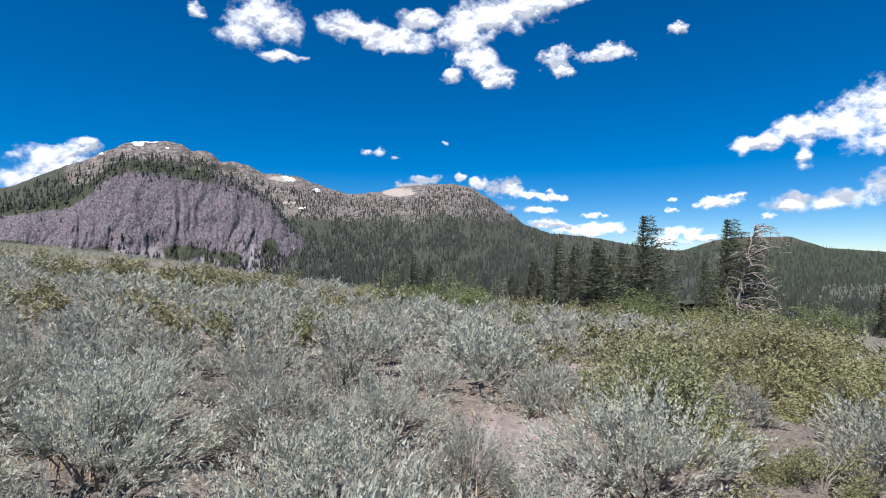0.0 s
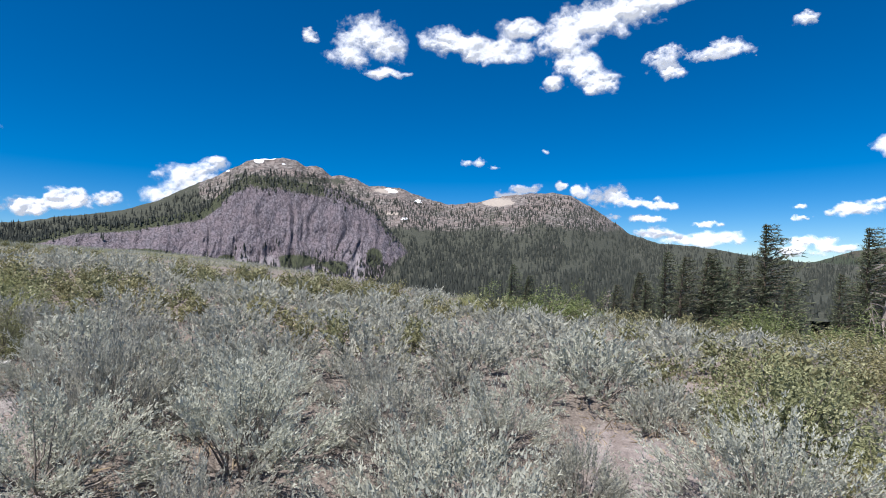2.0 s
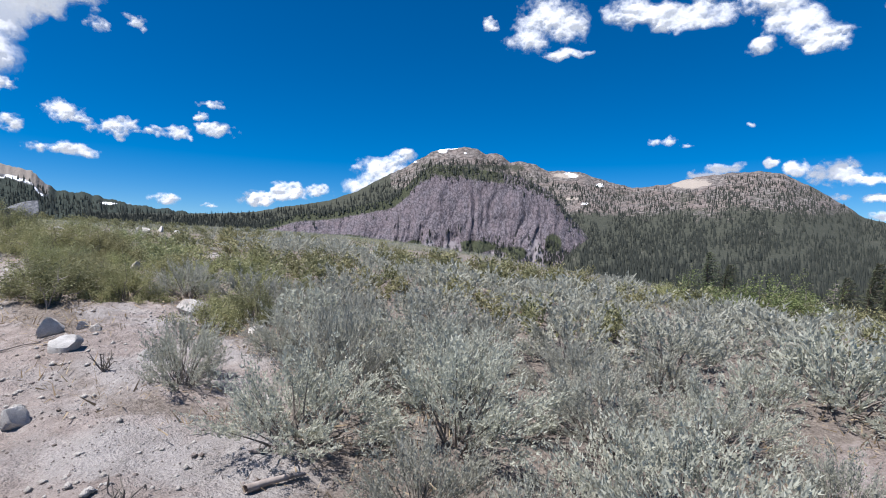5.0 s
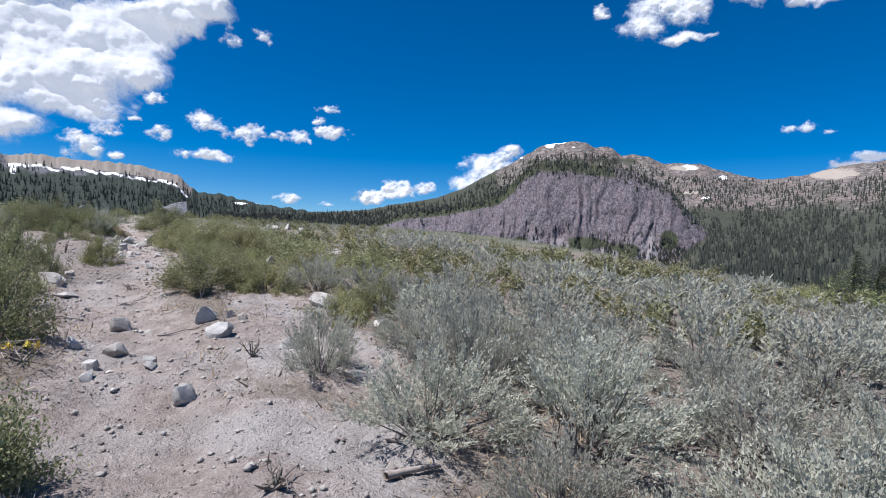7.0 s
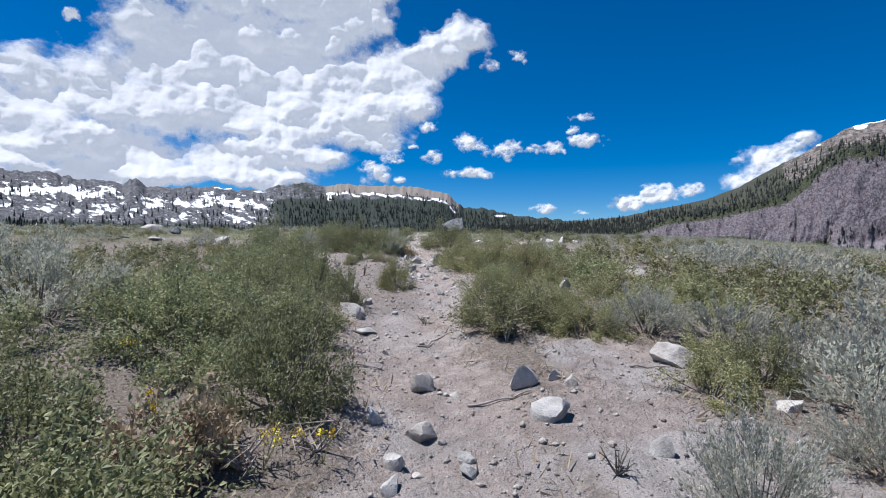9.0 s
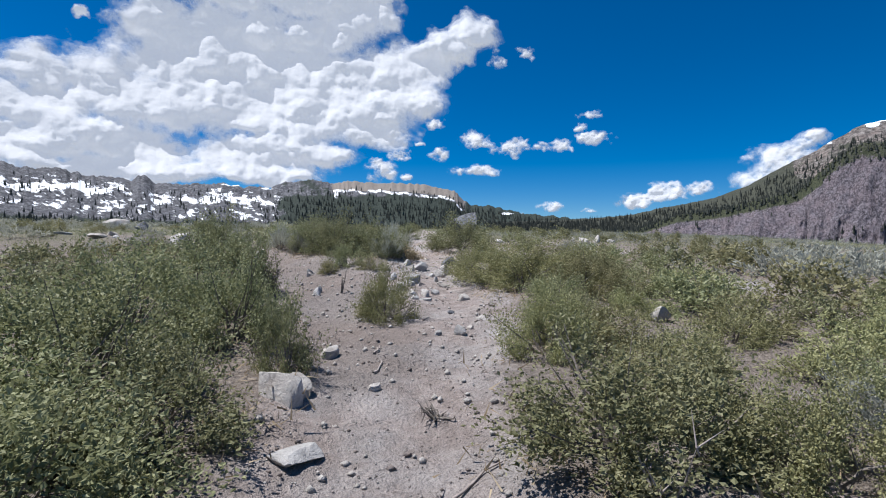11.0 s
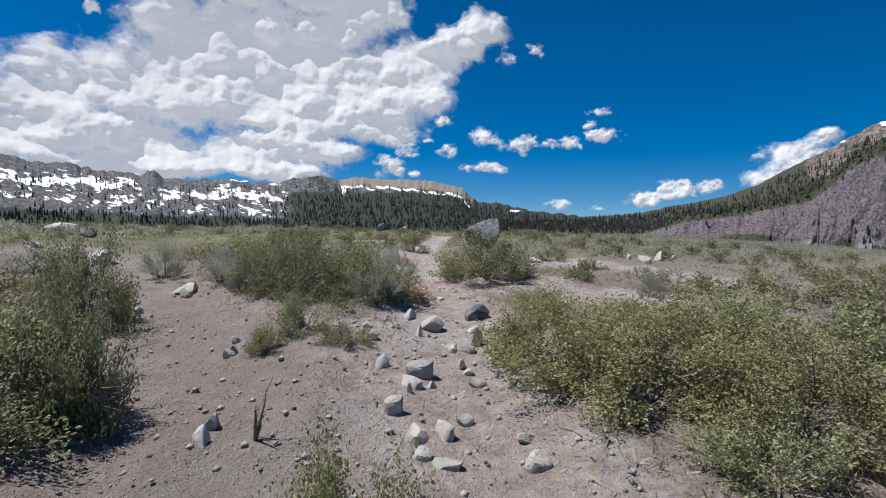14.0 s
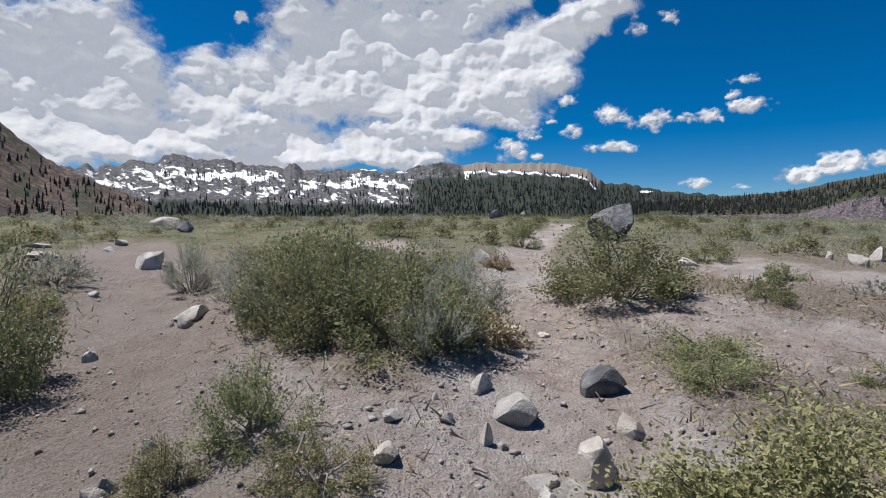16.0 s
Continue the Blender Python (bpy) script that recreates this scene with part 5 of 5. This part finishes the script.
tufts("far_sagebrush", 3600, (-46, 16, 9, 46), SAGE, "far grey sagebrush on the slope", 303, 30, 0.06, 0.17, lambda x, y, rng: (ground(x, y) > -4) & (y > 12 + 0.1 * x) & (x > -14 - 1.0 * y) & (fbm(x * 0.3, y * 0.3, 0, 3, 52) > -0.25), 0.25, 0.6)
tufts("dry_litter", 2600, (-18, 3, -3, 9), STRAW, "dry straw and litter round the shrubs", 304, 9, 0.04, 0.11, lambda x, y, rng: (bare(x, y) > -1.3) & (bare(x, y) < 0.12), 0.12, 0.12)


# ---------------------------------------------------------------- conifers at the meadow's edge
def conifer_meshes(seed, height, whorls=34, lean=0.25):
    """A wind-blown mountain conifer: tapered trunk, whorls of drooping limbs with sprays of needles, thinner to windward."""
    rng = np.random.default_rng(seed)
    zs = np.linspace(0, 1, 9)
    bend = np.stack([lean * 0.12 * height * zs ** 2, 0 * zs, height * zs], -1)
    tv, tf = tubes(bend[None], (height * 0.02 * (1 - 0.93 * zs))[None], 8)
    limbs, at, way, ln = [], [], [], []
    for k in range(whorls):
        u = 0.05 + 0.95 * (k / whorls) ** 0.92
        reach = height * 0.2 * (1 - u) ** 0.8 * rng.uniform(0.75, 1.2) + height * 0.016
        for a in rng.uniform(0, 6.28) + np.arange(6) * 1.047 + rng.normal(0, 0.25, 6):
            wind = 1 + 0.45 * math.cos(a) * (0.5 + u)
            r = reach * wind * rng.uniform(0.6, 1.15)
            root = np.array([lean * 0.12 * height * u ** 2, 0, height * u])
            tip = root + [r * math.cos(a) + lean * 0.35 * reach, r * math.sin(a), r * rng.uniform(-0.25, 0.25) + 0.35 * reach * u]
            limbs.append(np.stack([root, (root + tip) / 2 + [0, 0, 0.06 * r], tip]))
            m = 24
            q = rng.uniform(0.15, 1.05, m)[:, None]
            at.append(root * (1 - q) + tip * q + rng.normal(0, 0.05 * r + 0.02, (m, 3)))
            way.append(unit(unit(tip - root) * 0.8 + rng.normal(0, 0.55, (m, 3)) + [0.25, 0, 0.15]))
            ln.append(rng.uniform(0.4, 1.0, m) * (0.17 * r + 0.13))
    lv, lf = tubes(np.array(limbs), np.array([[0.022, 0.014, 0.004]]).repeat(len(limbs), 0) * height / 8, 3)
    at, way, ln = np.concatenate(at), np.concatenate(way), np.concatenate(ln)
    v, f = leaf_quads(rng, at, way, ln, ln * 0.13)
    return mesh_of("trunk", tv, tf, TRUNK, True), mesh_of("limbwork", lv, lf, TRUNK), mesh_of("crown", v, f, NEEDLES)


CONIFERS = [conifer_meshes(400 + k, 9.0, 34 + 3 * k, 0.2 + 0.25 * (k % 3)) for k in range(4)]


def conifer(az, d, high, k, turn=0.0, slim=1.0):
    x, y = (float(q) for q in at_az(az, d))
    root = new("conifer")
    trunk, limbs, crown = CONIFERS[k]
    part("trunk", trunk, root)
    part("limbwork", limbs, root, kind="stuff")
    part("crown", crown, root, kind="stuff")
    root.matrix_world = pose(x, y, float(ground(x, y)) - 0.15, 0, 0, turn) @ Matrix.Diagonal((high / 9 * slim, high / 9 * slim, high / 9, 1))
    tagged(root, "dark green wind-blown conifer at the meadow's edge", "tree", group="conifers at the meadow's edge")


conifer(-10.7, 62, 11.8, 0, -25, 1.35)
conifer(-12.1, 58, 10.5, 1, 22, 1.35)
conifer(-13.8, 60, 11.5, 2, 19, 1.35)
conifer(-19.2, 66, 16.5, 3, 16, 1.35)
conifer(-15.7, 70, 12.4, 1, 13, 1.35)
conifer(-17.1, 64, 12.3, 0, 10, 1.35)
conifer(-20.4, 55, 8.4, 2, 7, 1.35)
conifer(-26.6, 50, 12.0, 3, 4, 1.35)
conifer(-24.7, 48, 8.0, 0, 1, 1.35)
conifer(-7.5, 72, 11.0, 2, -2, 1.35)
conifer(-5.8, 60, 7.4, 1, -5, 1.35)
conifer(-8.9, 66, 9.1, 3, -8, 1.35)
conifer(4.4, 120, 16.8, 0, -11, 1.35)
conifer(-27.9, 52, 11.0, 1, -14, 1.35)
conifer(3.2, 115, 14.3, 2, -17, 1.35)
conifer(-14.9, 61, 11.1, 3, -20, 1.35)
conifer(-37.7, 75, 12.9, 1, -23, 1.35)


def dead_tree(az, d, high, seed, lean=1.0, reach=0.32, limbs=46):
    """A bleached leafless tree: a forked trunk and long curved limbs with bare twigs."""
    rng = np.random.default_rng(seed)
    x, y = (float(q) for q in at_az(az, d))
    root = new("dead_tree")
    zs = np.linspace(0, 1, 8)
    trunk = np.stack([lean * 0.28 * high * zs ** 1.5, 0.03 * high * np.sin(zs * 4), high * zs], -1)
    tv, tf = tubes(trunk[None], (high * 0.02 * (1 - 0.9 * zs))[None], 7)
    part("trunk", mesh_of("trunk", tv, tf, DEADWOOD, True), root)
    paths, radii = [], []
    for _ in range(limbs):
        u = rng.uniform(0.12, 0.97)
        base = np.array([np.interp(u, zs, trunk[:, i]) for i in range(3)])
        a = rng.normal(0, 1.1) if lean > 0.5 else rng.uniform(0, 6.28)
        r = high * reach * rng.uniform(0.35, 1.0) * (1.15 - 0.55 * u)
        out = np.array([math.cos(a), math.sin(a), 0])
        s = np.linspace(0, 1, 6)[:, None]
        p = base + out * r * s + np.array([0, 0, 1]) * r * (0.75 * s - rng.uniform(0.3, 1.1) * s ** 2)
        paths.append(p)
        radii.append(high * 0.0055 * (1 - 0.85 * s[:, 0]))
        for _ in range(5):
            j = rng.uniform(0.3, 1)
            b = np.array([np.interp(j, s[:, 0], p[:, i]) for i in range(3)])
            w = unit(out + rng.normal(0, 0.8, 3)) * r * rng.uniform(0.2, 0.45)
            paths.append(b + w * s + np.array([0, 0, -0.25]) * np.linalg.norm(w) * s ** 2)
            radii.append(high * 0.0024 * (1 - 0.75 * s[:, 0]))
    lv, lf = tubes(np.array(paths), np.array(radii), 3)
    part("limbwork", mesh_of("limbwork", lv, lf, DEADWOOD), root, kind="stuff")
    root.matrix_world = pose(x, y, float(ground(x, y)) - 0.15)
    tagged(root, "bleached leafless dead tree leaning with the wind", "tree")


dead_tree(-27.4, 49, 11.4, 5, 0.55, 0.3, 120)
dead_tree(-5.4, 62, 7.2, 6, 0.1, 0.14, 50)


# ---------------------------------------------------------------- sticks
def stick(x, y, length, turn, seed, material=DEADWOOD, thick=0.012, label="weathered grey stick lying on the soil"):
    rng = np.random.default_rng(seed)
    s = np.linspace(-0.5, 0.5, 7)
    c, k = math.cos(radians(turn)), math.sin(radians(turn))
    side = np.cumsum(rng.normal(0, 0.05, 7)) * length
    px, py = x + s * length * c - side * k, y + s * length * k + side * c
    p = np.stack([px, py, ground(px, py) + thick * 1.1 + np.abs(rng.normal(0, 0.006, 7))], -1)
    v, f = tubes(p[None], (thick * (1 - 0.5 * (s + 0.5)))[None], 6)
    tagged(new("stick", mesh_of("stick", v, f, material, True)), label, "stick")


stick(-2.74, 2.06, 0.14, 80, 0, DEADWOOD, 0.009)
stick(-2.38, 1.86, 0.34, 75, 1, DEADWOOD, 0.022)
stick(-2.72, 2.07, 0.13, 70, 2, DEADWOOD, 0.009)
stick(-7.70, 2.33, 0.52, 130, 3, DEADWOOD, 0.009)
stick(-6.01, 3.64, 0.36, 75, 4, DEADWOOD, 0.009)
stick(-10.54, 3.78, 0.21, 90, 5, DEADWOOD, 0.009)
stick(-13.00, 2.81, 0.07, 140, 6, DEADWOOD, 0.009)
stick(-13.92, 4.11, 0.07, 70, 7, DEADWOOD, 0.009)
stick(-5.97, 2.11, 0.46, 100, 8, DEADWOOD, 0.009)
stick(-9.75, 2.47, 0.19, 150, 9, DEADWOOD, 0.009)
stick(-9.32, 2.36, 0.20, 150, 10, DEADWOOD, 0.009)
stick(-6.99, 1.40, 0.29, 90, 11, DEADWOOD, 0.009)
stick(-14.26, 3.34, 0.15, 80, 12, DEADWOOD, 0.009)


def dead_branch(x, y, high, wide, seed, count=9, label="bare bleached dead branch among the shrubs", material=DEADWOOD, lift=0.0, thick=0.011):
    """A dead shrub or root end: a few crooked bare stems forking from one foot."""
    rng = np.random.default_rng(seed)
    k = np.linspace(0, 1, 6)[:, None]
    paths, radii = [], []
    for _ in range(count):
        a = rng.uniform(0, 6.283)
        tip = np.array([math.cos(a) * wide * rng.uniform(0.3, 1), math.sin(a) * wide * rng.uniform(0.3, 1), high * rng.uniform(0.3, 1)])
        stem = tip * k + np.cumsum(rng.normal(0, 0.05, (6, 3)), 0) * wide * k
        stem[:, 2] = np.maximum(stem[:, 2], 0.01)
        paths.append(stem)
        radii.append(thick * (1.1 - 0.9 * k[:, 0]) * rng.uniform(0.6, 1.2))
        for _ in range(3):
            j = rng.integers(2, 6)
            side = stem[j] + (rng.normal(0, 0.3, 3) * wide + [0, 0, 0.1 * high]) * k
            side[:, 2] = np.maximum(side[:, 2], 0.008)
            paths.append(side)
            radii.append(thick * 0.4 * (1.1 - 0.9 * k[:, 0]))
    v, f = tubes(np.array(paths), np.array(radii), 4)
    root = new("dead_branch")
    part("twigwork", mesh_of("twigwork", v, f, material, True), root, kind="stuff")
    root.location = (x, y, float(ground(x, y)) + lift - 0.01)
    tagged(root, label, "branch")


dead_branch(-6.95, 0.34, 0.35, 0.14, 900, 5)
dead_branch(-5.30, 0.37, 0.22, 0.24, 901, 12)
dead_branch(-5.43, 0.77, 0.20, 0.20, 902, 10)
dead_branch(-7.08, 2.85, 0.33, 0.14, 903, 5)
dead_branch(-8.43, 2.49, 0.08, 0.12, 904, 9, "tangled dry brown twigs and roots beside the trail", TWIG)
dead_branch(-13.07, 1.71, 0.41, 0.26, 905, 12, "tangled dry brown twigs and roots beside the trail", TWIG)
dead_branch(-12.71, 1.88, 0.40, 0.23, 906, 12, "tangled dry brown twigs and roots beside the trail", TWIG)
dead_branch(-12.85, 1.74, 0.32, 0.25, 907, 14, "tangled dry brown twigs and roots beside the trail", TWIG)
dead_branch(-10.87, 2.97, 0.23, 0.21, 908, 10)
dead_branch(-13.76, 3.39, 0.13, 0.15, 909, 9)
dead_branch(-12.23, 2.64, 0.31, 0.08, 910, 4, "tangled dry brown twigs and roots beside the trail", TWIG)
dead_branch(-8.07, 3.02, 0.15, 0.10, 911, 5)
dead_branch(-4.66, 2.19, 0.22, 0.10, 912, 6, "tangled dry brown twigs and roots beside the trail", TWIG)
dead_branch(-2.72, 1.24, 0.12, 0.13, 913, 9, "tangled dry brown twigs and roots beside the trail", TWIG)
dead_branch(-3.29, 0.37, 0.13, 0.16, 914, 9)
dead_branch(-10.50, 3.76, 0.08, 0.09, 915, 5, "tangled dry brown twigs and roots beside the trail", TWIG)


def flower(x, y, high, seed):
    """A small wild flower: thin stem with a head of yellow petals."""
    rng = np.random.default_rng(seed)
    root = new("flower")
    k = np.linspace(0, 1, 4)[:, None]
    for n in range(3):
        tip = np.array([rng.normal(0, 0.06), rng.normal(0, 0.06), high * rng.uniform(0.8, 1.05)])
        v, f = tubes((tip * k)[None], np.full((1, 4), 0.003), 4)
        part("stem", mesh_of("stem", v, f, BITTER), root)
        at = tip + rng.normal(0, 0.016, (34, 3))
        v, f = leaf_quads(rng, at, unit(rng.normal(0, 1, (34, 3)) + [0, 0, 0.8]), np.full(34, 0.015), np.full(34, 0.006))
        part("flower_head", mesh_of("flower_head", v, f, YELLOW), root, "yellow petals", kind="stuff")
    root.location = (x, y, float(ground(x, y)))
    tagged(root, "small yellow wild flower at the trail edge", "flower")


flower(-5.29, 0.78, 0.18, 950)
flower(-5.79, -0.02, 0.26, 951)
flower(-5.29, 0.48, 0.18, 952)
flower(-7.31, -0.49, 0.18, 953)
